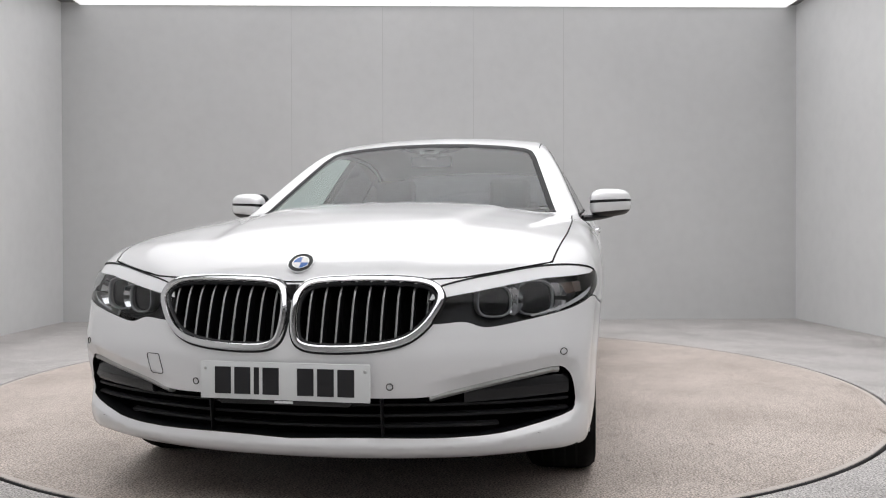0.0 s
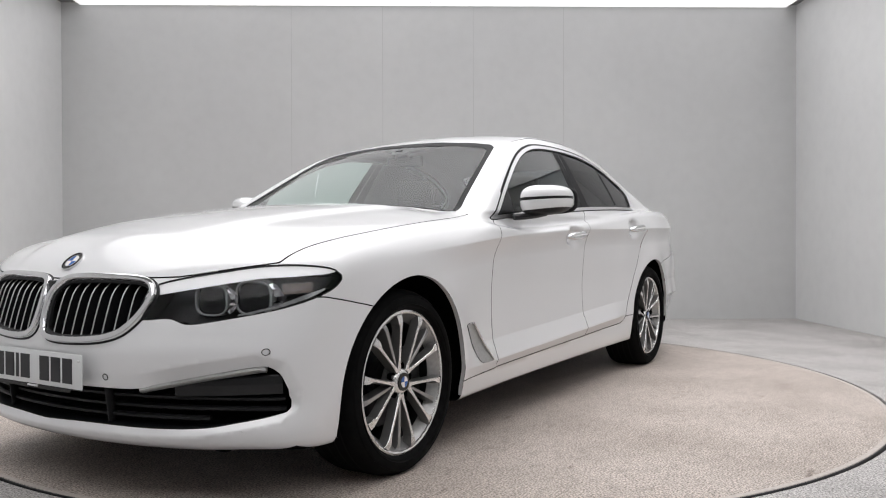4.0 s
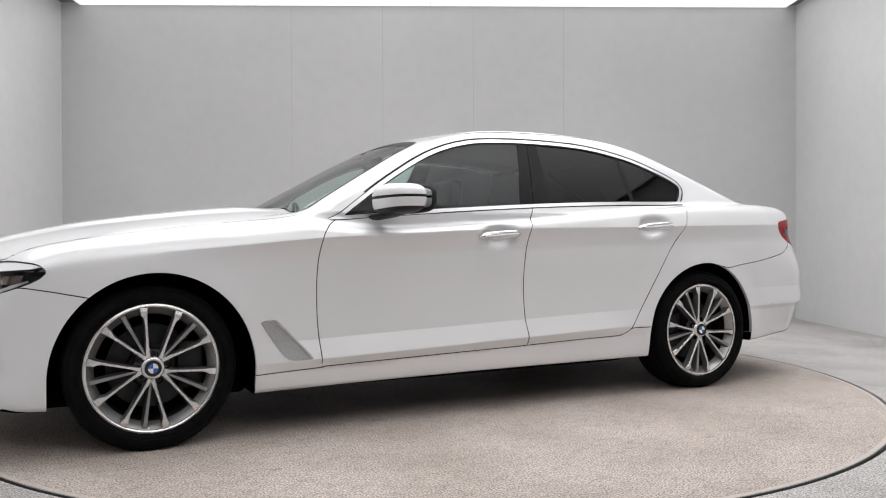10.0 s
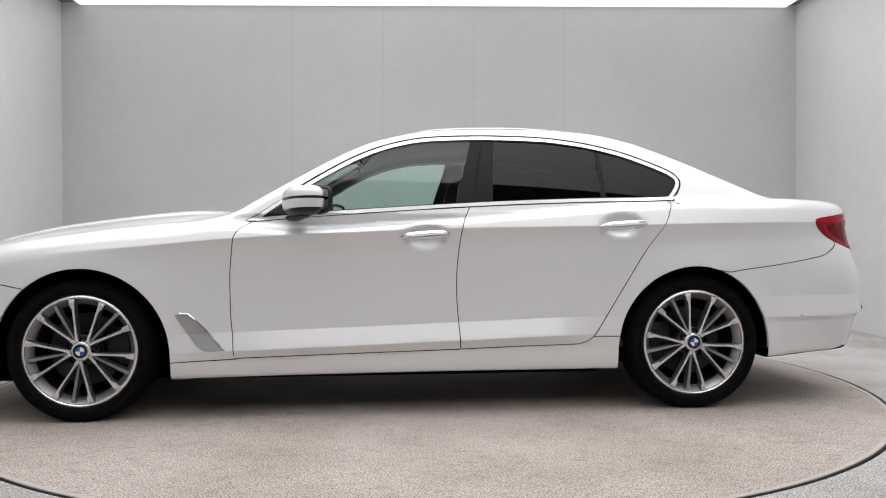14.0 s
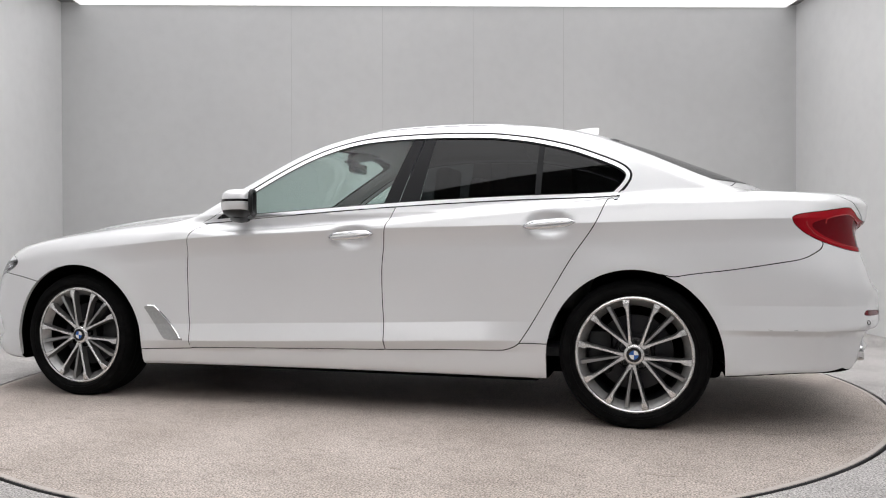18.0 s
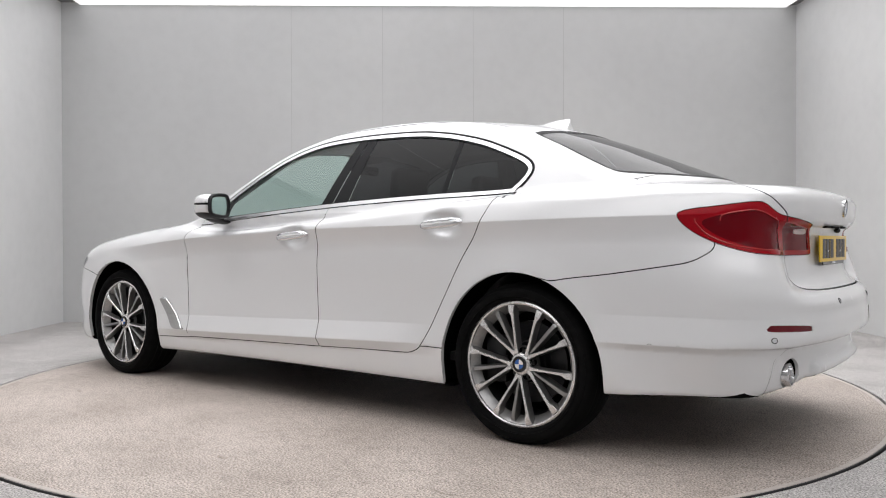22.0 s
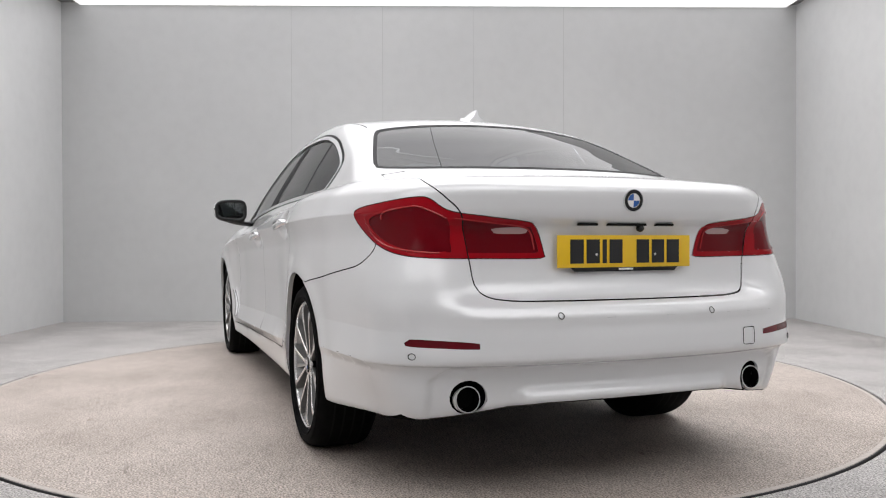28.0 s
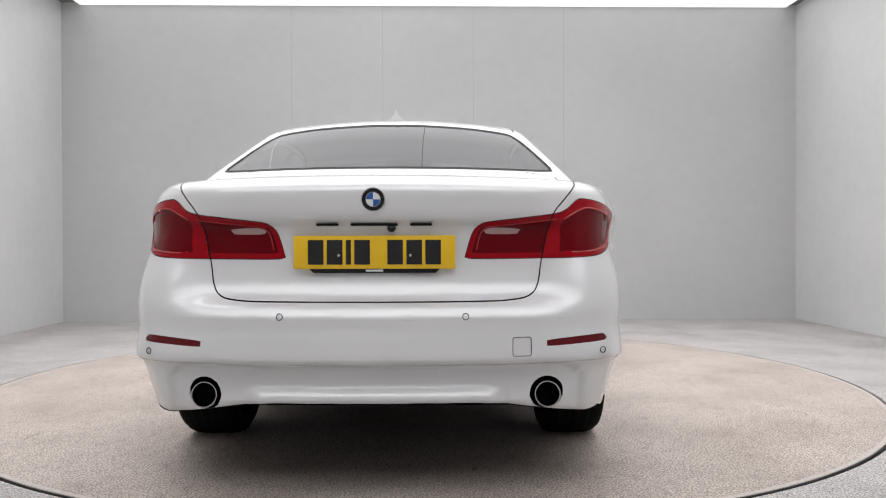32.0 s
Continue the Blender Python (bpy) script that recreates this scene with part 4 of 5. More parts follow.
# ---------------------------------------------------------------- places on the skin
def along(f, a, b, rounds=40):
    """Where the skin lies between outside points a and inside points b."""
    a, b = np.array(a, float), np.array(b, float)
    for _ in range(rounds):
        m = (a + b) / 2
        out = f(m[:, 0], m[:, 1], m[:, 2]) > 0
        a, b = np.where(out[:, None], m, a), np.where(out[:, None], b, m)
    return (a + b) / 2


def on_front(yz):
    q = np.atleast_2d(np.array(yz, float))
    n = len(q)
    return along(solid, np.c_[np.full(n, 2.7), q], np.c_[np.where(q[:, 1] > 1.1, -0.5, 1.5), q])


def on_rear(yz):
    q = np.atleast_2d(np.array(yz, float))
    n = len(q)
    return along(solid, np.c_[np.full(n, -2.9), q], np.c_[np.full(n, -1.6), q])


def on_left(xz):
    q = np.atleast_2d(np.array(xz, float))
    n = len(q)
    return along(solid, np.c_[q[:, 0], np.full(n, 1.2), q[:, 1]], np.c_[q[:, 0], np.full(n, 0.1), q[:, 1]])


def on_top(xy):
    q = np.atleast_2d(np.array(xy, float))
    n = len(q)
    return along(solid, np.c_[q, np.full(n, 1.8)], np.c_[q, np.full(n, 0.5)])


def normal_at(p):
    g = gradient(np.atleast_2d(np.array(p, float)))
    return g / np.linalg.norm(g, axis=1)[:, None]


FLIP = np.array([1.0, -1.0, 1.0])


def strip_bm(loops, closed=True):
    """Faces between successive loops of points."""
    bm = bmesh.new()
    rings = [[bm.verts.new(tuple(p)) for p in l] for l in loops]
    n = len(rings[0])
    for a, b in zip(rings, rings[1:]):
        for i in range(n if closed else n - 1):
            j = (i + 1) % n
            bm.faces.new((a[i], a[j], b[j], b[i]))
    return bm


def flat_bm(loop, depth):
    """A plate filled from an outline and given thickness along a vector."""
    bm = bmesh.new()
    f = bm.faces.new([bm.verts.new(tuple(p)) for p in loop])
    r = bmesh.ops.extrude_face_region(bm, geom=[f])
    for v in r["geom"]:
        if isinstance(v, bmesh.types.BMVert):
            v.co += Vector(depth)
    return bm


def sided(make, *args):
    """Build a part on the left and its mirror image on the right."""
    return [make(np.array([1.0, 1.0, 1.0]), 0, *args), make(FLIP, 1, *args)]


# ---------------------------------------------------------------- wheel arches and underbody
def arch_liner(sign, s, n):
    ax, az, aa, ab = ARCHES[n]
    ang = np.linspace(0, math.pi, 60)
    xs, zs = ax + aa * np.cos(ang), az + ab * np.sin(ang)
    xs, zs = np.r_[ax + aa, ax + aa, xs, ax - aa, ax - aa], np.r_[0.212, 0.24, zs, 0.24, 0.212]
    edge = on_left(np.c_[xs, np.maximum(zs, 0.23)])
    edge[:, 2] = zs
    nrm = np.c_[np.cos(np.r_[0, 0, ang, math.pi, math.pi]), 0 * xs, np.sin(np.r_[0, 0, ang, math.pi, math.pi])]
    l1 = edge - np.array([0, 0.002, 0])
    l2 = edge - np.array([0, 0.018, 0])
    l3 = edge + nrm * 0.03 - np.array([0, 0.03, 0])
    l4 = l3.copy()
    l4[:, 1] = 0.52
    part("arch_lip", strip_bm([l * sign for l in (l1, l2)], False), M_PAINT, car)
    part("arch_liner", strip_bm([l * sign for l in (l2, l3, l4)], False), M_DARK, car)
    centre = np.array([ax, 0.52, 0.30])
    part("arch_wall", strip_bm([l4 * sign, (centre + (l4 - centre) * 0.02) * sign], False), M_DARK, car)


for n in (0, 1):
    sided(arch_liner, n)
part("undertray", box_bm(-1.04, 1.04, -0.72, 0.72, 0.165, 0.225, 0.02), M_DARK, car)
part("undertray", box_bm(1.03, 2.02, -0.52, 0.52, 0.135, 0.225, 0.03), M_DARK, car)
part("undertray", box_bm(-1.88, -1.03, -0.52, 0.52, 0.18, 0.28, 0.03), M_DARK, car)
part("axle_beam", box_bm(-1.62, -1.35, -0.66, 0.66, 0.24, 0.34, 0.03), M_DARK, car)
part("axle_beam", box_bm(1.35, 1.60, -0.66, 0.66, 0.24, 0.34, 0.03), M_DARK, car)


# ---------------------------------------------------------------- wheels
def roundel(parent, m, r, ring=True):
    """A round badge of quarters in blue and white, in a black rim."""
    def disc(r0, r1, h0, h1, a0=0.0, a1=2 * math.pi, seg=40):
        bm = bmesh.new()
        k = max(3, int(seg * (a1 - a0) / (2 * math.pi)))
        lo, hi = [], []
        for i in range(k + 1):
            a = a0 + (a1 - a0) * i / k
            c, s = math.cos(a), math.sin(a)
            hi.append((bm.verts.new(m @ Vector((r0 * c, r0 * s, h1))), bm.verts.new(m @ Vector((r1 * c, r1 * s, h1)))))
            lo.append((bm.verts.new(m @ Vector((r0 * c, r0 * s, h0))), bm.verts.new(m @ Vector((r1 * c, r1 * s, h0)))))
        for i in range(k):
            bm.faces.new((hi[i][0], hi[i][1], hi[i + 1][1], hi[i + 1][0]))
            bm.faces.new((lo[i][1], hi[i][1], hi[i + 1][1], lo[i + 1][1]))
        return bm
    rim = part("badge", disc(0.0002, r, -0.002, 0.003), M_BLACK, parent, "round badge")
    if ring:
        part("badge_ring", disc(r * 0.95, r * 1.02, -0.002, 0.005), M_CHROME, rim)
        part("badge_ring", disc(r * 0.60, r * 0.65, 0.003, 0.0052), M_CHROME, rim)
    for i in range(4):
        part("badge_quarter", disc(0.0002, r * 0.61, 0.002, 0.0045, i * math.pi / 2, (i + 1) * math.pi / 2), M_BLUE if i % 2 else M_BADGEW, rim)
    return rim


def spoke_bm(mid, off, sign):
    """One dished spoke of a group of three: the outer two lean apart and flare towards the middle one at the rim."""
    bm = bmesh.new()
    wide = off != 0
    side = 1 if off > 0 else -1
    foot, end = radians(mid + (5.5 * side if wide else 0)), radians(mid + off)
    p0 = np.array([math.cos(foot), math.sin(foot)]) * (0.046 if wide else 0.062)
    p1 = np.array([math.cos(end), math.sin(end)]) * 0.2485
    along_, drop = (p1 - p0) / np.linalg.norm(p1 - p0), 0.0 if wide else -0.009
    across = np.array([-along_[1], along_[0]])
    if wide:
        rows = [(0.0, 0.010, 0.010, -0.006), (0.10, 0.0075, 0.0075, -0.005), (0.22, 0.0056, 0.0056, -0.002), (0.5, 0.0052, 0.0052, 0.004), (0.74, 0.0062, 0.0058, 0.009), (0.80, 0.0090, 0.0060, 0.010), (0.86, 0.0165, 0.0066, 0.011), (0.93, 0.0185, 0.0085, 0.010), (1.0, 0.0205, 0.0105, 0.006)]
    else:
        rows = [(0.0, 0.0035, 0.0035, -0.004), (0.12, 0.0055, 0.0055, -0.001), (0.5, 0.0070, 0.0070, 0.004), (0.85, 0.0085, 0.0085, 0.009), (0.93, 0.0095, 0.0095, 0.006), (1.0, 0.0105, 0.0105, -0.004)]
    rings = []
    for t, inner, outer, h in rows:
        lo, hi = (-inner, outer) if side > 0 else (-outer, inner)
        c = p0 + (p1 - p0) * t
        ring = []
        for u, d in ((lo, -0.002), (lo + 0.0012, 0.0), (hi - 0.0012, 0.0), (hi, -0.002), (hi + 0.0045, -0.036), (lo - 0.0045, -0.036)):
            q = c + across * u
            ring.append(bm.verts.new((q[0], sign * (h + d + drop), q[1])))
        rings.append(ring)
    for a, b in zip(rings, rings[1:]):
        for k in range(6):
            f = bm.faces.new((a[k], a[(k + 1) % 6], b[(k + 1) % 6], b[k]))
            if k < 3:
                f.material_index = 1
    bm.faces.new(rings[0])
    bm.faces.new(rings[-1])
    return bm


TYRE_R, FACE_Y = 0.339, 0.872


def wheel(x, sign):
    w = new("wheel")
    w.parent = car
    w.location = (x, 0, 0.331)
    tagged(w, "silver multi-spoke alloy wheel with a low black tyre")
    y0 = FACE_Y
    s = sign
    prof = [(0.262, y0 - 0.010), (0.267, y0 + 0.006), (0.275, y0 + 0.016), (0.295, y0 + 0.021), (0.312, y0 + 0.017), (0.326, y0 + 0.004), (0.334, y0 - 0.014), (0.337, y0 - 0.03), (TYRE_R, y0 - 0.06), (TYRE_R, y0 - 0.11), (TYRE_R, y0 - 0.16), (0.337, y0 - 0.19), (0.330, y0 - 0.21), (0.30, y0 - 0.228), (0.258, y0 - 0.215)]
    tyre = part("tyre", lathe_bm([(r, h * s) for r, h in prof], 96), M_TYRE, w, "black low-profile tyre")
    for k, dy in enumerate((0.045, 0.085, 0.125, 0.165)):
        part("tread_groove", lathe_bm([(TYRE_R + 0.0006, (y0 - dy + 0.004) * s), (TYRE_R + 0.0006, (y0 - dy - 0.004) * s)], 96), M_SEAM, tyre)
    for r, dy in ((0.284, 0.0205), (0.314, 0.0168)):
        part("sidewall_rib", lathe_bm([(r - 0.0025, (y0 + dy - 0.003) * s), (r, (y0 + dy + 0.0012) * s), (r + 0.0025, (y0 + dy - 0.003) * s)], 96), M_TYRE, tyre)
    part("rim_flange", lathe_bm([(0.2480, (y0 - 0.004) * s), (0.2500, (y0 + 0.003) * s), (0.2555, (y0 + 0.006) * s), (0.2625, (y0 + 0.003) * s), (0.2645, (y0 - 0.008) * s)], 96), M_RIM, w)
    part("rim_lip", lathe_bm([(0.2482, (y0 - 0.003) * s), (0.2420, (y0 - 0.010) * s), (0.2210, (y0 - 0.036) * s), (0.2190, (y0 - 0.040) * s)], 96), M_RIM_LIP, w)
    # barrel in the darkened brake grey, its shade painted in
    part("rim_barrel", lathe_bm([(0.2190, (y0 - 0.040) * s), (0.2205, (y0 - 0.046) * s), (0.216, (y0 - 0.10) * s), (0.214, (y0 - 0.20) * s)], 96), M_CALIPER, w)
    hub = part("hub", lathe_bm([(0.0005, y0 * s - 0.004 * s), (0.036, (y0 - 0.004) * s), (0.042, (y0 - 0.006) * s), (0.048, (y0 - 0.014) * s), (0.052, (y0 - 0.045) * s)], 48), M_RIM, w)
    part("hub_plate", lathe_bm([(0.046, (y0 - 0.030) * s), (0.070, (y0 - 0.032) * s), (0.074, (y0 - 0.050) * s)], 48), M_RIM_DARK, w)
    for k in range(5):
        mid = 180 - (118 + 72 * k)
        for off in (-21, 21, 0):
            bm = spoke_bm(mid, off, s)
            for v in bm.verts:
                v.co.y += y0 * s
            ob = part("spoke", bm, M_RIM_DARK, w)
            ob.data.materials.append(M_RIM if off else M_RIM_MID)
            for p in ob.data.polygons:
                p.use_smooth = False
        a = radians(mid + 36)
        for name, prof, material in (("bolt_well", [(0.0148, 0.012), (0.0130, 0.014), (0.0125, -0.012), (0.0005, -0.012)], M_DARK), ("wheel_bolt", [(0.0005, 0.002), (0.0080, 0.002), (0.0090, -0.010)], M_CALIPER)):
            bolt = lathe_bm(prof, 16)
            for v in bolt.verts:
                v.co = Vector((v.co.x + 0.056 * math.cos(a), v.co.y * s + (y0 - 0.026) * s, v.co.z + 0.056 * math.sin(a)))
            part(name, bolt, material, w)
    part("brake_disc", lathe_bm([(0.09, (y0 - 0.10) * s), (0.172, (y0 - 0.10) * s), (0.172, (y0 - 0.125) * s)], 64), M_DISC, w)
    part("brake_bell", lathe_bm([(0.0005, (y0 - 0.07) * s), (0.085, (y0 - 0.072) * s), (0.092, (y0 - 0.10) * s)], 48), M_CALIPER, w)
    bm = box_bm(-0.055, 0.055, -0.045, 0.045, -0.10, 0.10, 0.02)
    for v in bm.verts:
        v.co = Vector((v.co.x + (-0.155 if x > 0 else 0.155), v.co.y + (y0 - 0.105) * s, v.co.z))
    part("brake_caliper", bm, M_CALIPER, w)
    # added black disc that stands for the shade deep inside the wheel
    part("wheel_back_shade", lathe_bm([(0.0005, (y0 - 0.17) * s), (0.222, (y0 - 0.17) * s)], 48), M_DARK, w)
    m = Matrix.Translation((0, (y0 - 0.002) * s, 0)) @ Matrix.Rotation(radians(-90 * s), 4, "X")
    roundel(w, m, 0.033, ring=False)
    return w


M_RIM_MID = mat("rim_grey_face", (0.32, 0.32, 0.32), 0.3, metal=0.9, coat=0.3)
for x in (1.4875, -1.4875):
    for s in (1, -1):
        wheel(x, s)


# ---------------------------------------------------------------- nose: grille, intake, lamps
def grille(sign, s):
    loop = on_front(KIDNEY)
    out = normal_at(loop)
    g = part("grille", flat_bm([(p - np.array([0.075, 0, 0])) * sign for p in loop[::2]], (-0.004, 0, 0)), M_DARK, car, "kidney-shaped chrome grille with vertical bars")
    part("grille_gap", tube_bm([p * sign for p in (loop - out * 0.004)], 0.036, 0.022, out=[o * sign for o in out], seg=8), M_PLASTIC, g)
    part("grille_surround", tube_bm([p * sign for p in (loop + out * 0.002)], 0.023, 0.033, out=[o * sign for o in out], seg=10, power=3.0), M_CHROME, g, "chrome surround")
    wall = loop - np.array([0.075, 0, 0])
    part("grille_wall", strip_bm([(loop - out * 0.01) * sign, wall * sign]), M_PLASTIC, g)
    for k in range(9):
        y = 0.055 + 0.0435 * k
        zz = np.linspace(0.52, 0.74, 111)
        zz = zz[poly_distance(KIDNEY, np.full(111, y), zz) < -0.010]
        if len(zz) < 5:
            continue
        zz = np.linspace(zz[0], zz[-1], 9)
        q = on_front(np.c_[np.full(9, y), zz])
        q[:, 0] -= 0.014 + 0.020 * np.clip((zz - 0.685) / 0.04, 0, 1) ** 1.5
        bm = bmesh.new()
        prev = None
        for p in q:
            ring = [bm.verts.new(tuple((p + np.array(d)) * sign)) for d in ((0.0, 0.0032, 0), (0.003, 0, 0), (0.0, -0.0032, 0), (-0.045, -0.002, 0), (-0.045, 0.002, 0))]
            if prev:
                for i in range(5):
                    f = bm.faces.new((prev[i], prev[(i + 1) % 5], ring[(i + 1) % 5], ring[i]))
                    f.material_index = 1 if i in (0, 1) else 0
            prev = ring
        ob = part("grille_bar", bm, M_PLASTIC, g, smooth=False)
        ob.data.materials.append(M_SATIN_GREY)


sided(grille)
q = on_front([(0.0, 0.66)])[0]
part("grille_bridge", box_bm(q[0] - 0.05, q[0] - 0.004, -0.016, 0.016, 0.615, 0.716, 0.004), M_BLACK, car)


def intake():
    loop = on_front(INTAKE[INTAKE[:, 0] > 0.0])
    loop = np.vstack([loop, (loop * FLIP)[::-1]])
    wall = loop - np.array([0.085, 0, 0])
    g = part("air_intake", strip_bm([loop, loop - np.array([0.03, 0, 0]), wall]), M_PLASTIC, car, "wide black lower air intake")
    ys = np.linspace(-0.82, 0.82, 60)
    x = lambda z, d: on_front(np.c_[np.abs(ys), np.full(60, z)])[:, 0] - d
    rows = [np.c_[x(z, 0.082), ys, np.full(60, z)] for z in np.linspace(0.25, 0.48, 5)]
    part("intake_back", strip_bm(rows, False), M_DARK, g)
    for z in (0.295, 0.325, 0.357):
        half = 0.80 if z > 0.32 else 0.60
        yy = np.linspace(-half, half, 50)
        p = on_front(np.c_[np.abs(yy), np.full(50, z)])
        p[:, 1] = yy
        p[:, 0] -= 0.035
        part("intake_slat", tube_bm(p, 0.016, 0.028, closed=False, out=[(1, 0, 0)] * 50), M_PLASTIC, g)
    for y in (-0.27, 0.27):
        p = on_front([(abs(y), 0.27), (abs(y), 0.385)])
        p[:, 1] = y
        p[:, 0] -= 0.03
        part("intake_rib", tube_bm(p, 0.01, 0.03, closed=False, out=[(1, 0, 0)] * 2), M_PLASTIC, g)
    for sign in (1, -1):
        yy = np.linspace(0.41, 0.775, 24)
        zz = np.interp(yy, [0.40, 0.47, 0.62, 0.76, 0.80], [0.389, 0.405, 0.437, 0.462, 0.460]) - 0.009
        p = on_front(np.c_[yy, zz])
        p[:, 0] -= 0.012
        p[:, 1] *= sign
        part("intake_blade", tube_bm(p, 0.021, 0.03, closed=False, out=[(1, 0, 0.25)] * 24), M_SATIN_GREY, g, "satin grey blade")
        yy = np.linspace(0.50, 0.80, 20)
        p = on_front(np.c_[yy, np.interp(yy, [0.5, 0.8], [0.392, 0.405])])
        p[:, 0] -= 0.03
        p[:, 1] *= sign
        part("intake_cover", tube_bm(p, 0.062, 0.03, closed=False, out=[(1, 0, 0.0)] * 20, power=4), M_BLACK, g)


intake()


def bowl(sign, s, y, z, r):
    """Bright stepped reflector wings beside a projector."""
    p = on_front([(y, z)])[0]
    way = np.array([0.93, 0.36, 0.0]) / np.linalg.norm([0.93, 0.36, 0.0])
    u = np.cross(np.array([0, 0, 1.0]), way)
    c = p - np.array([0.050, 0.004, 0.0])
    for a0, a1 in ((-48, -8), (4, 46)):
        a = np.radians(np.linspace(a0, a1, 10))
        inner = np.array([c + u * r * 1.10 * math.cos(t) + np.array([0, 0, r * 0.95 * math.sin(t)]) - way * 0.004 for t in a])
        outer = np.array([c + u * r * 1.62 * math.cos(t) + np.array([0, 0, r * 1.05 * math.sin(t)]) + way * 0.004 for t in a])
        mid = (inner + outer) / 2 - way * 0.012
        part("lamp_wing", strip_bm([inner * sign, mid * sign, outer * sign], False), M_CHROME, HEADLAMPS[s], "bright reflector wing")


def head_inner(sign, s):
    for (y, z, r) in ((0.592, 0.660, 0.056), (0.710, 0.668, 0.062)):
        p = on_front([(y, z)])[0]
        n = normal_at(p)[0]
        way = np.array([0.93, 0.36, 0.0])
        way /= np.linalg.norm(way)
        c = p - np.array([0.050, 0.004, 0.0])
        u = np.cross(np.array([0, 0, 1.0]), way)
        loop = []
        for k in range(40):
            a = 2 * math.pi * k / 40
            rr = r / max(abs(math.cos(a)) ** 3 + abs(math.sin(a)) ** 3 * 1.35, 0.1) ** (1 / 3) * 0.93
            loop.append(c + u * rr * math.cos(a) + np.array([0, 0, 1.0]) * rr * math.sin(a))
        loop = np.array(loop)
        part("light_ring", tube_bm([q * sign for q in loop], 0.007, 0.012, out=[way * sign] * 40), M_RING, HEADLAMPS[s], "pale ring-shaped daytime light")
        part("projector", flat_bm([(c - way * 0.008 + (q - c) * 0.86) * sign for q in loop], tuple(-way * 0.02 * sign)), M_BLACK, HEADLAMPS[s])
        part("light_collar", strip_bm([(c + (loop - c) * 1.02 - way * 0.004) * sign, (c + (loop - c) * 1.12 - way * 0.03) * sign]), M_SATIN_GREY, HEADLAMPS[s])
    for k, (y, z, r) in enumerate(((0.592, 0.660, 0.056), (0.710, 0.668, 0.062))):
        bowl(sign, s, y, z, r)
    ss = np.linspace(-1.44, -1.05, 24)
    lo, hi = [], []
    for v in ss:
        for z, l in ((np.interp(v, [-1.48, -1.28, -1.13, -1.03], [0.613, 0.639, 0.668, 0.697]), lo), (np.interp(v, [-1.48, -1.28, -1.13, -1.03], [0.616, 0.649, 0.683, 0.702]), hi)):
            a = np.array([[2.6, 2.6 + v, z]])
            p = along(solid, a, np.array([[1.6, 1.6 + v, z]]))[0]
            l.append((p - normal_at(p)[0] * 0.012) * sign)
    part("lamp_trim", strip_bm([np.array(lo), np.array(hi)], False), M_CHROME, HEADLAMPS[s])
    lo, hi = [], []
    for v in np.linspace(-1.25, -1.10, 8):
        for z, l in ((0.690, lo), (0.728, hi)):
            p = along(solid, np.array([[2.6, 2.6 + v, z]]), np.array([[1.6, 1.6 + v, z]]))[0]
            l.append((p - normal_at(p)[0] * 0.03) * sign)
    part("side_reflector", strip_bm([np.array(lo), np.array(hi)], False), M_AMBER, HEADLAMPS[s], "dark amber side reflector")


M_RING = mat("ring_light", (0.34, 0.345, 0.35), 0.3, coat=0.5)
sided(head_inner)


def frame_of(p, n, up=(0, 0, 1)):
    n = Vector(n).normalized()
    x = Vector(up).cross(n).normalized()
    y = n.cross(x)
    m = Matrix((x, y, n)).transposed().to_4x4()
    m.translation = Vector(p)
    return m


p = on_front([(0.0, 0.776)])[0]
roundel(car, frame_of(p, normal_at(p)[0]), 0.041)
p = on_rear([(0.0, 0.976)])[0]
roundel(car, frame_of(p, normal_at(p)[0]), 0.037)


# ---------------------------------------------------------------- number plates
def plate(name, x, z0, z1, material, facing, label):
    g = part(name, box_bm(x - 0.003, x + 0.003, -0.26, 0.26, z0, z1, 0.002), material, car, label)
    xs = x + facing * 0.0036
    widths = [0.050, 0.050, 0.016, 0.050, 0.034, 0.050, 0.050, 0.050]
    mid = (z0 + z1) / 2
    total = sum(widths) + 7 * 0.011
    u = -total / 2
    for k, w in enumerate(widths):
        if k != 4:
            a, b = u, u + w
            ya, yb = (a, b) if facing > 0 else (-b, -a)
            part("plate_bar", box_bm(xs - 0.0008, xs + 0.0008, ya, yb, mid - 0.0395, mid + 0.0395), M_INK, g, smooth=False)
        u += w + 0.011
    for yy in (-0.245, 0.245) if facing > 0 else (-0.115, 0.115):
        b = lathe_bm([(0.0004, facing * 0.003), (0.004, facing * 0.002), (0.005, 0)], 12, "x")
        for v in b.verts:
            v.co += Vector((xs, yy, mid + (0.035 if facing > 0 else -0.01)))
        part("plate_screw", b, M_SATIN, g)
    loop = [(-0.215, z0 + 0.004), (0.215, z0 + 0.004), (0.195, z0 - 0.013), (-0.195, z0 - 0.013)]
    part("plate_holder", flat_bm([(x - facing * 0.002, a, b) for a, b in loop], (facing * 0.004, 0, 0)), M_BLACK, g)
    part("plate_bar", box_bm(x + facing * 0.0025 - 0.0006, x + facing * 0.0025 + 0.0006, -0.028, 0.028, z0 - 0.0085, z0 - 0.002), M_WHITE, g, smooth=False)


plate("front_plate", 2.362, 0.382, 0.492, M_WHITE, 1, "white front number plate with black bars")
plate("rear_plate", -2.508, 0.755, 0.862, M_YELLOW, -1, "yellow rear number plate with black bars")


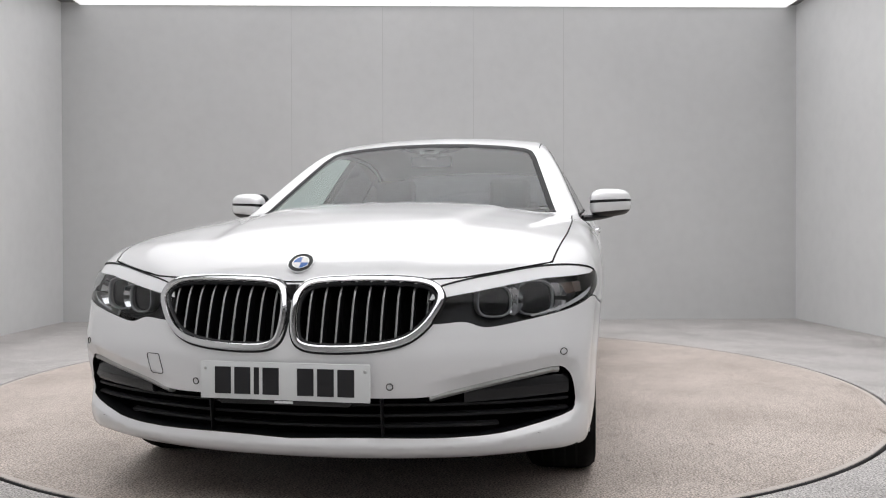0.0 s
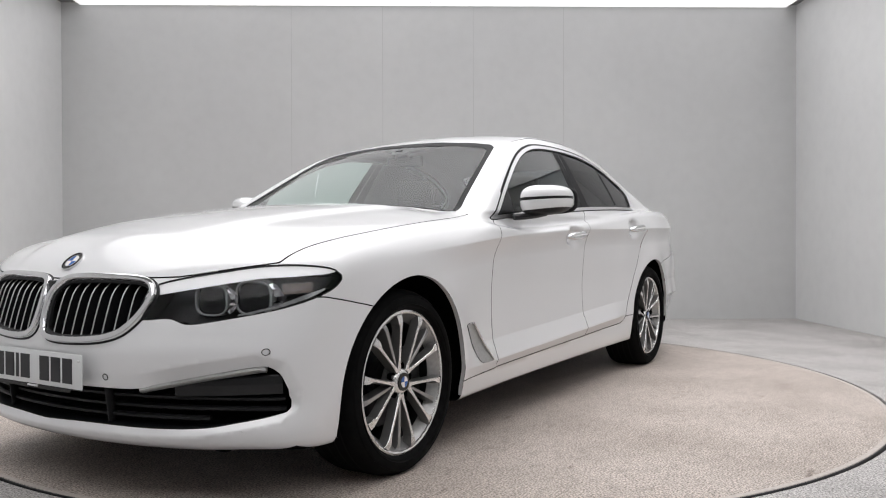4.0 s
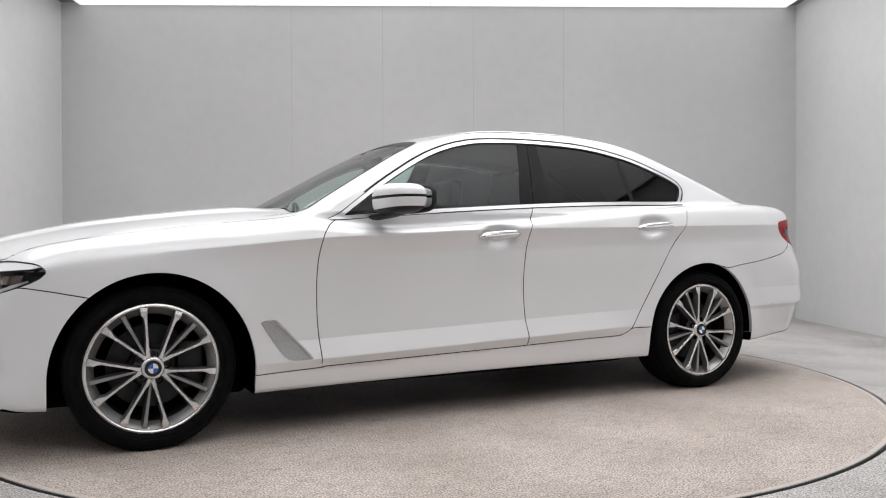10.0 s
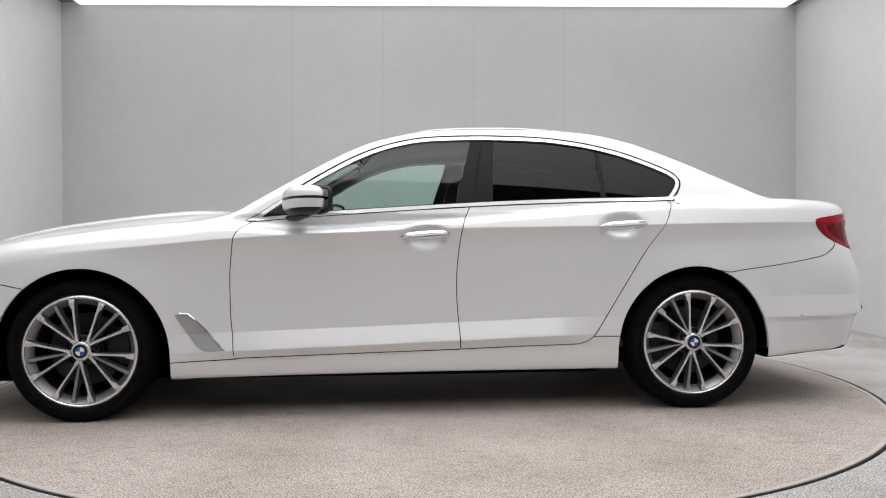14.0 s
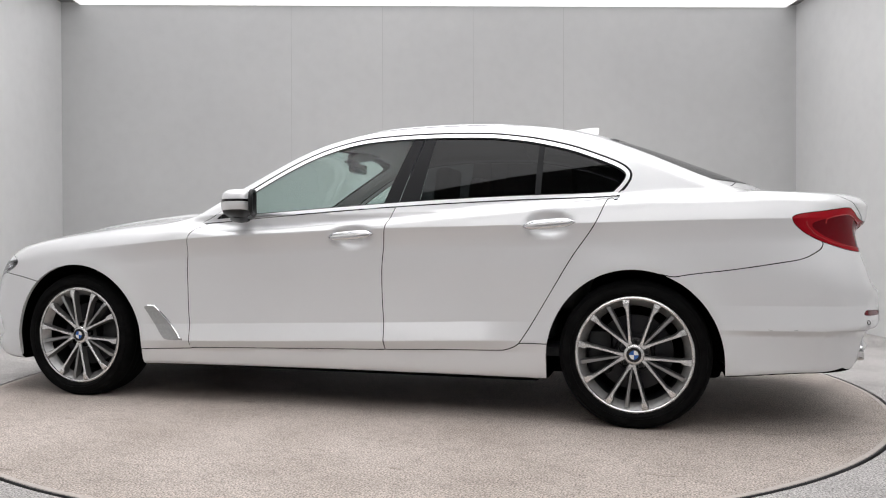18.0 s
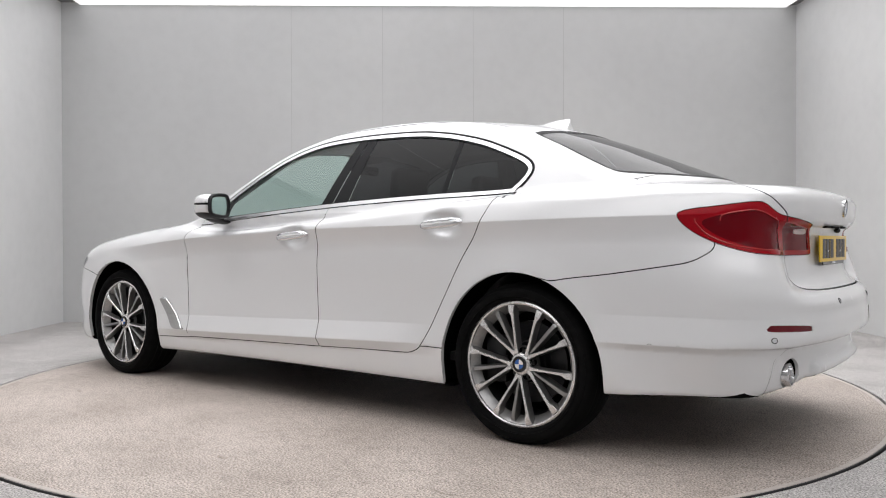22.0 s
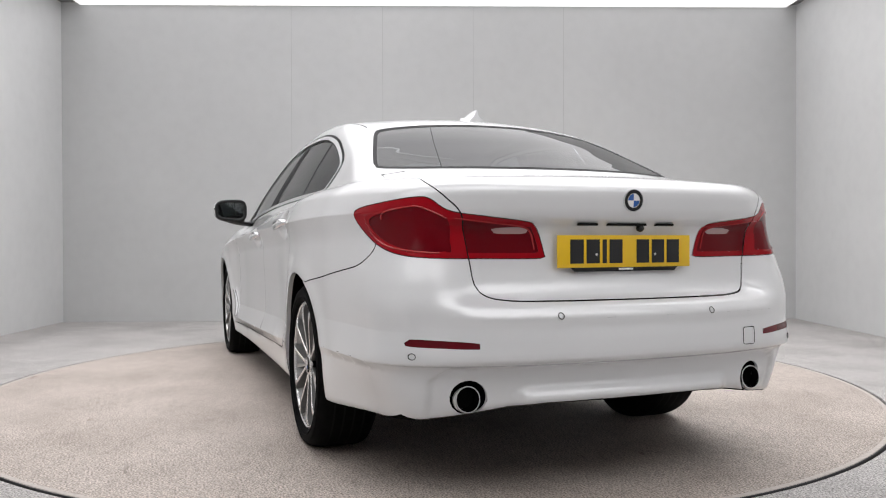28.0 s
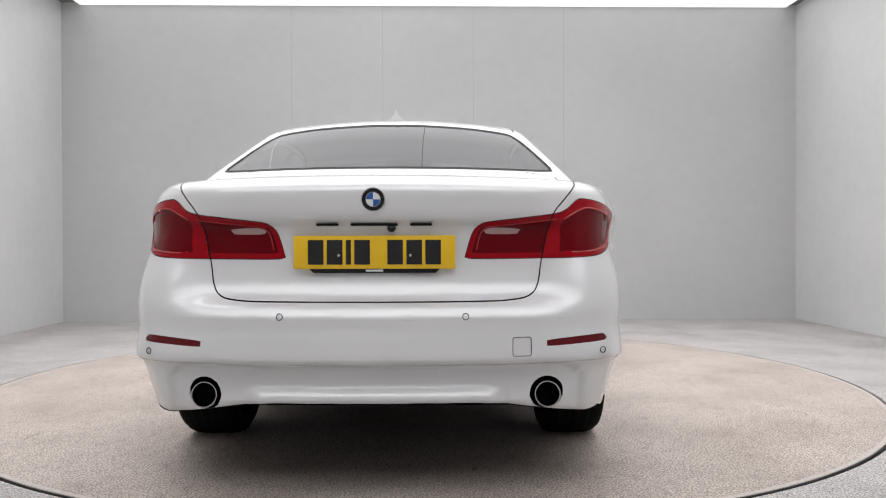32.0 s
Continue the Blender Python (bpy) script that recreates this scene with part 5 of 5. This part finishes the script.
# ---------------------------------------------------------------- small fittings
def skin_loop(name, loop, where, r, material, parent=None, label=""):
    pts = where(loop)
    nrm = normal_at(pts)
    pts = pts + nrm * 0.0012
    return part(name, tube_bm(pts, r, r, out=list(nrm), seg=6), material, parent or car, label)


def circle(y, z, r, n=24):
    a = np.linspace(0, 2 * math.pi, n, endpoint=False)
    return np.c_[y + r * np.cos(a), z + r * np.sin(a)]


def rounded(y0, y1, z0, z1, r=0.008, lean=0.0):
    pts = []
    for cy, cz, a0 in ((y1 - r, z1 - r, 0), (y0 + r, z1 - r, 90), (y0 + r, z0 + r, 180), (y1 - r, z0 + r, 270)):
        for k in range(5):
            a = radians(a0 + k * 22.5)
            pts.append((cy + r * math.cos(a) + lean * (cz - z0), cz + r * math.sin(a)))
    return np.array(pts)


for y, z in ((0.303, 0.421), (-0.303, 0.421), (0.796, 0.510), (-0.796, 0.510)):
    skin_loop("parking_sensor", circle(y, z, 0.0095), on_front, 0.0026, M_SEAM)
for y, z in ((0.29, 0.608), (-0.29, 0.608), (0.742, 0.488), (-0.742, 0.488)):
    skin_loop("parking_sensor", circle(y, z, 0.0095), on_rear, 0.0026, M_SEAM)
skin_loop("tow_cover", rounded(-0.497, -0.438, 0.482, 0.541), on_rear, 0.0022, M_SEAM)
skin_loop("tow_cover", rounded(-0.475, -0.425, 0.435, 0.497, lean=-0.25), on_front, 0.0022, M_SEAM)


def door_handle(sign, s, hx, hz, doors):
    xs = np.linspace(hx + 0.112, hx - 0.112, 21)
    zs = hz - 0.074 * (xs - hx)
    base = on_left(np.c_[xs, zs])
    flat = np.linspace(base[0, 1], base[-1, 1], 21)
    u = np.linspace(-1, 1, 21)
    pts = np.c_[xs, flat + 0.026 * (1 - u ** 6) + 0.001, zs]
    bm = tube_bm(pts * sign, 0.042, 0.022, closed=False, out=[np.array([0, 1.0, 0.1]) * sign] * 21, seg=16, power=2.4)
    # narrow the ends of the grip
    mid = Vector((hx, 0, hz))
    for v in bm.verts:
        t = (v.co.x - hx) / 0.112
        k = 1 - 0.55 * abs(t) ** 5
        zc = hz - 0.074 * (v.co.x - hx)
        v.co.z = zc + (v.co.z - zc) * k
    part("door_handle", bm, M_CHROME, doors[s], "bright chrome door handle")
    pts = pts[1:20] + np.array([0, 0.0080, 0.001])
    part("handle_strip", tube_bm(pts * sign, 0.012, 0.008, closed=False, out=[np.array([0, 1.0, 0.1]) * sign] * 19, seg=8), M_BROW, doors[s], "bright raised handle strip")


for (hx, hz), doors in zip(HANDLES, (FRONT_DOORS, REAR_DOORS)):
    sided(door_handle, hx, hz, doors)


def vent_edge(sign, s):
    xs = np.array([1.03, 0.992, 0.95, 0.90, 0.85, 0.833])
    zs = np.array([0.504, 0.501, 0.463, 0.410, 0.356, 0.333])
    p = on_left(np.c_[xs, zs]) + np.array([0, 0.007, 0])
    part("vent_edge", tube_bm(p * sign, 0.010, 0.010, closed=False, out=list(normal_at(p) * sign)), M_CHROME, car)


sided(vent_edge)


def mirror(sign, s):
    """Door mirror: rounded housing, white cap, dark line and foot, silvered glass."""
    c = np.array([0.435, 0.975, 1.035])
    m = new("door_mirror")
    m.parent = car
    tagged(m, "white and black door mirror")
    def shape(lat, lon):
        e = 0.62
        cl, sl = math.cos(lat), math.sin(lat)
        co, so = math.cos(lon), math.sin(lon)
        p = lambda v, k: math.copysign(abs(v) ** k, v)
        x = p(cl, e) * p(co, 0.8) * 0.095
        y = p(cl, e) * p(so, e) * 0.105
        z = p(sl, e * 1.1) * 0.070
        if x < 0:
            x *= 0.72
        z *= 1 - 0.10 * (y / 0.105)
        x -= 0.045 * (y / 0.105) + 0.0
        return np.array([x, y, z + 0.006 * (y / 0.105)]) + c
    rows = []
    lats = np.linspace(-math.pi / 2, math.pi / 2, 37)
    for la in lats:
        rows.append([shape(la, 2 * math.pi * k / 48) for k in range(48)])
    def band(a, b, name, material, grow=0.0, label=""):
        pick = [np.array(r) for r, la in zip(rows, lats) if a - 1e-6 <= la <= b + 1e-6]
        pick = [c + (r - c) * (1 + grow) for r in pick]
        bm = strip_bm([r * sign for r in pick])
        part(name, bm, material, m, label, sharp=60)
    L = lambda i: lats[i]
    band(L(19), L(36), "mirror_cap", M_PAINT)
    band(L(18), L(19), "mirror_indicator", M_BLACK, -0.012)
    band(L(12), L(18), "mirror_cap", M_PAINT)
    band(L(0), L(12), "mirror_base", M_PLASTIC)
    # glass and its frame on the rearward face
    gy = np.array([(math.cos(2 * math.pi * k / 40), math.sin(2 * math.pi * k / 40)) for k in range(40)])
    q = np.sign(gy) * np.abs(gy) ** 0.55
    loop = np.c_[np.full(40, 0.356) - 0.045 * q[:, 0] * 0.9, 0.978 + q[:, 0] * 0.092, 1.038 + q[:, 1] * 0.058 * (1 - 0.10 * q[:, 0])]
    part("mirror_frame", tube_bm(loop * sign, 0.020, 0.022, out=[np.array([-1, 0, 0]) * sign] * 40), M_PLASTIC, m)
    part("mirror_glass", flat_bm(loop * sign, (0.004, 0, 0)), M_MIRROR, m, "silvered mirror glass")
    foot = np.array([(0.50, 0.835, 0.955), (0.49, 0.88, 0.958), (0.46, 0.93, 0.965), (0.44, 0.97, 0.975)])
    part("mirror_arm", tube_bm(foot * sign, 0.09, 0.03, closed=False, out=[(0, 0, 1)] * 4, seg=10), M_PLASTIC, m)


M_MIRROR = mat("mirror_glass", (0.85, 0.87, 0.88), 0.02, metal=1.0)
sided(mirror)


def exhaust(sign, s):
    y, z = 0.560, 0.345
    prof = [(0.0335, -2.36), (0.0365, -2.468), (0.0385, -2.475), (0.042, -2.475), (0.0445, -2.468), (0.0425, -2.36)]
    bm = lathe_bm([(r, h) for r, h in prof], 40, "x")
    for v in bm.verts:
        v.co += Vector((0, y * sign[1], z))
        if v.co.x < -2.45:
            v.co.x += 0.12 * (v.co.z - z)
    t = part("exhaust_tip", bm, M_CHROME, car, "round chrome exhaust tip")
    bm = lathe_bm([(0.0005, -2.44), (0.034, -2.44)], 24, "x")
    for v in bm.verts:
        v.co += Vector((0, y * sign[1], z))
    part("exhaust_bore", bm, M_DARK, t)
    loop = on_rear(EXHAUST)
    deep = loop + np.array([0.13, 0, 0])
    part("exhaust_recess", strip_bm([loop * sign, (loop + np.array([0.012, 0, 0])) * sign]), M_PAINT, car)
    part("exhaust_recess", strip_bm([(loop + np.array([0.012, 0, 0])) * sign, deep * sign]), M_DARK, car)
    part("exhaust_back", flat_bm(deep * sign, (0.003, 0, 0)), M_DARK, car)


sided(exhaust)

# boot handle slots and the camera above the rear plate
for a, b in ((0.115, 0.185), (-0.075, 0.075), (-0.185, -0.115)):
    part("boot_slot", box_bm(-2.522, -2.50, a, b, 0.893, 0.901, 0.002), M_SEAM, car)
bm = bmesh.new()
bmesh.ops.create_icosphere(bm, subdivisions=3, radius=0.014)
for v in bm.verts:
    v.co = Vector((v.co.x - 2.512, v.co.y - 0.055, v.co.z * 0.9 + 0.885))
part("reversing_camera", bm, M_BLACK, car)


def shark_fin():
    bm = bmesh.new()
    rows = []
    for k in range(13):
        u = k / 12
        x = -1.085 - 0.175 * u
        zt = on_top([(x, 0.0)])[0][2]
        h = 0.058 * (0.12 + 0.88 * u ** 0.75) if u < 0.95 else 0.056
        w = 0.034 * (0.5 + 0.5 * u)
        ring = []
        for yy, zz in ((-1.25 * w, -0.004), (-0.85 * w, 0.012), (-0.28 * w, 0.55 * h), (-0.12 * w, 0.93 * h), (0, h), (0.12 * w, 0.93 * h), (0.28 * w, 0.55 * h), (0.85 * w, 0.012), (1.25 * w, -0.004)):
            ring.append(bm.verts.new((x - 0.03 * (zz / 0.07) * (1 - u), yy, zt + zz)))
        rows.append(ring)
    for a, b in zip(rows, rows[1:]):
        for k in range(8):
            bm.faces.new((a[k], a[k + 1], b[k + 1], b[k]))
    bm.faces.new(rows[-1])
    bm.faces.new(rows[0])
    part("roof_aerial", bm, M_PAINT, car, "white shark-fin roof aerial")


shark_fin()


# ---------------------------------------------------------------- cabin
def cushion(x0, x1, y0, y1, z0, z1, lean, name, parent, pivot=None, material=None, bevel=0.05):
    bm = box_bm(x0, x1, y0, y1, z0, z1, bevel, 3)
    px_, pz_ = pivot or ((x0 + x1) / 2, z0)
    for v in bm.verts:
        dz = v.co.z - pz_
        v.co.x -= math.tan(radians(lean)) * dz
    return part(name, bm, material or M_LEATHER, parent, sharp=60)


for y in (0.37, -0.37):
    s = new("front_seat")
    s.parent = car
    tagged(s, "black leather front seat")
    cushion(-0.28, 0.22, y - 0.25, y + 0.25, 0.38, 0.56, 0, "seat_cushion", s)
    cushion(-0.36, -0.22, y - 0.24, y + 0.24, 0.50, 1.05, 18, "seat_backrest", s)
    cushion(-0.52, -0.43, y - 0.13, y + 0.13, 1.045, 1.235, 6, "headrest", s, bevel=0.035)
r = new("rear_bench")
r.parent = car
tagged(r, "black leather rear bench seat")
cushion(-1.12, -0.62, -0.66, 0.66, 0.36, 0.56, 0, "seat_cushion", r)
cushion(-1.22, -1.06, -0.66, 0.66, 0.50, 1.03, 22, "seat_backrest", r)
for y in (0.38, 0.0, -0.38):
    cushion(-1.44, -1.35, y - 0.12, y + 0.12, 1.0, 1.12 if y else 1.08, 8, "headrest", r, bevel=0.03)
part("parcel_shelf", box_bm(-1.98, -1.38, -0.62, 0.62, 0.96, 1.0, 0.01), M_TRIM, car)
part("cabin_floor", box_bm(-1.4, 1.0, -0.78, 0.78, 0.30, 0.34), M_TRIM, car)
bm = box_bm(0.42, 0.88, -0.70, 0.70, 0.55, 0.94, 0.05, 3)
for v in bm.verts:
    if v.co.z > 0.8:
        v.co.z += 0.03 * math.exp(-((v.co.y + 0.37) / 0.2) ** 2)
part("dashboard", bm, M_TRIM, car)
part("bulkhead", box_bm(0.86, 0.90, -0.72, 0.72, 0.35, 0.96), M_TRIM, car)
a = np.linspace(0, 2 * math.pi, 40, endpoint=False)
tilt = radians(24)
loop = np.c_[0.36 - np.sin(a) * 0.185 * math.sin(tilt) * -1, -0.37 + 0.185 * np.cos(a), 0.86 + 0.185 * np.sin(a) * math.cos(tilt)]
w = part("steering_wheel", tube_bm(loop, 0.03, 0.03, out=[(1, 0, 0.4)] * 40), M_LEATHER, car)
part("wheel_boss", box_bm(0.35, 0.42, -0.43, -0.31, 0.81, 0.91, 0.02), M_TRIM, w)
part("wheel_spoke", box_bm(0.36, 0.38, -0.54, -0.20, 0.845, 0.875, 0.008), M_TRIM, w)
part("rear_view_mirror", box_bm(0.17, 0.205, -0.115, 0.115, 1.255, 1.315, 0.012), M_BLACK, car)
part("mirror_stem", box_bm(0.185, 0.25, -0.03, 0.03, 1.30, 1.345, 0.01), M_PLASTIC, car)


# ---------------------------------------------------------------- light guides in the tail lamps
def light_guide(sign, s):
    def lay(pts):
        p = []
        for w, z in smooth_loop(pts, 40, closed=False):
            p.append(along(solid, np.array([[-2.9, w + 2.9, z]]), np.array([[-1.5, w + 1.5, z]]))[0])
        return np.array(p)
    for pts, lamp in (([(-1.385, 0.925), (-1.395, 0.905), (-1.45, 0.862), (-1.55, 0.828), (-1.68, 0.812), (-1.80, 0.806)], TAIL_OUT),
                      ([(-1.50, 0.915), (-1.52, 0.938), (-1.66, 0.954), (-1.72, 0.949), (-1.79, 0.928), (-1.825, 0.915)], TAIL_OUT),
                      ([(-1.86, 0.915), (-1.98, 0.903), (-2.10, 0.890), (-2.135, 0.872), (-2.15, 0.815)], TAIL_IN)):
        q = lay(pts)
        n = normal_at(q)
        part("light_guide", tube_bm(q * sign, 0.006, 0.004, closed=False, out=list(n * sign), seg=6), M_LED, lamp[s], "thin bright red light line")


sided(light_guide)


def sensor_pod():
    """Dark cover behind the top of the windscreen."""
    loop = smooth_loop([(-0.17, 1.40), (-0.15, 1.366), (-0.10, 1.352), (-0.055, 1.346), (-0.045, 1.330), (0.045, 1.330), (0.055, 1.346), (0.10, 1.352), (0.15, 1.366), (0.17, 1.40)], 60)
    q = on_front(np.c_[np.abs(loop[:, 0]), np.minimum(loop[:, 1], 1.395)])
    q[:, 1] = loop[:, 0]
    part("sensor_cover", flat_bm(q + np.array([-0.012, 0, -0.006]), (-0.03, 0, -0.01)), M_PLASTIC, car)


sensor_pod()


# ---------------------------------------------------------------- turning
HEADINGS = [258.15, 237.38, 216.12, 194.91, 173.51, 152.11, 130.91, 109.81, 88.82]   # degrees, every four seconds


def heading(t):
    k = HEADINGS
    i = min(int(t / 4), 7)
    u = t / 4 - i
    g = lambda j: 2 * k[0] - k[1] if j < 0 else 2 * k[-1] - k[-2] if j > 8 else k[j]
    a, b, c, d = g(i - 1), g(i), g(i + 1), g(i + 2)
    return b + 0.5 * u * (c - a + u * (2 * a - 5 * b + 4 * c - d + u * (3 * (b - c) + d - a)))


def motions():
    turns = [(t, pose(0, 0, 0, 0, 0, heading(t))) for t in range(0, 33)]
    walk(turntable, turns)
    walk(car, [(t, m @ pose(0.207, 0.117, 0.0)) for t, m in turns])


motions()
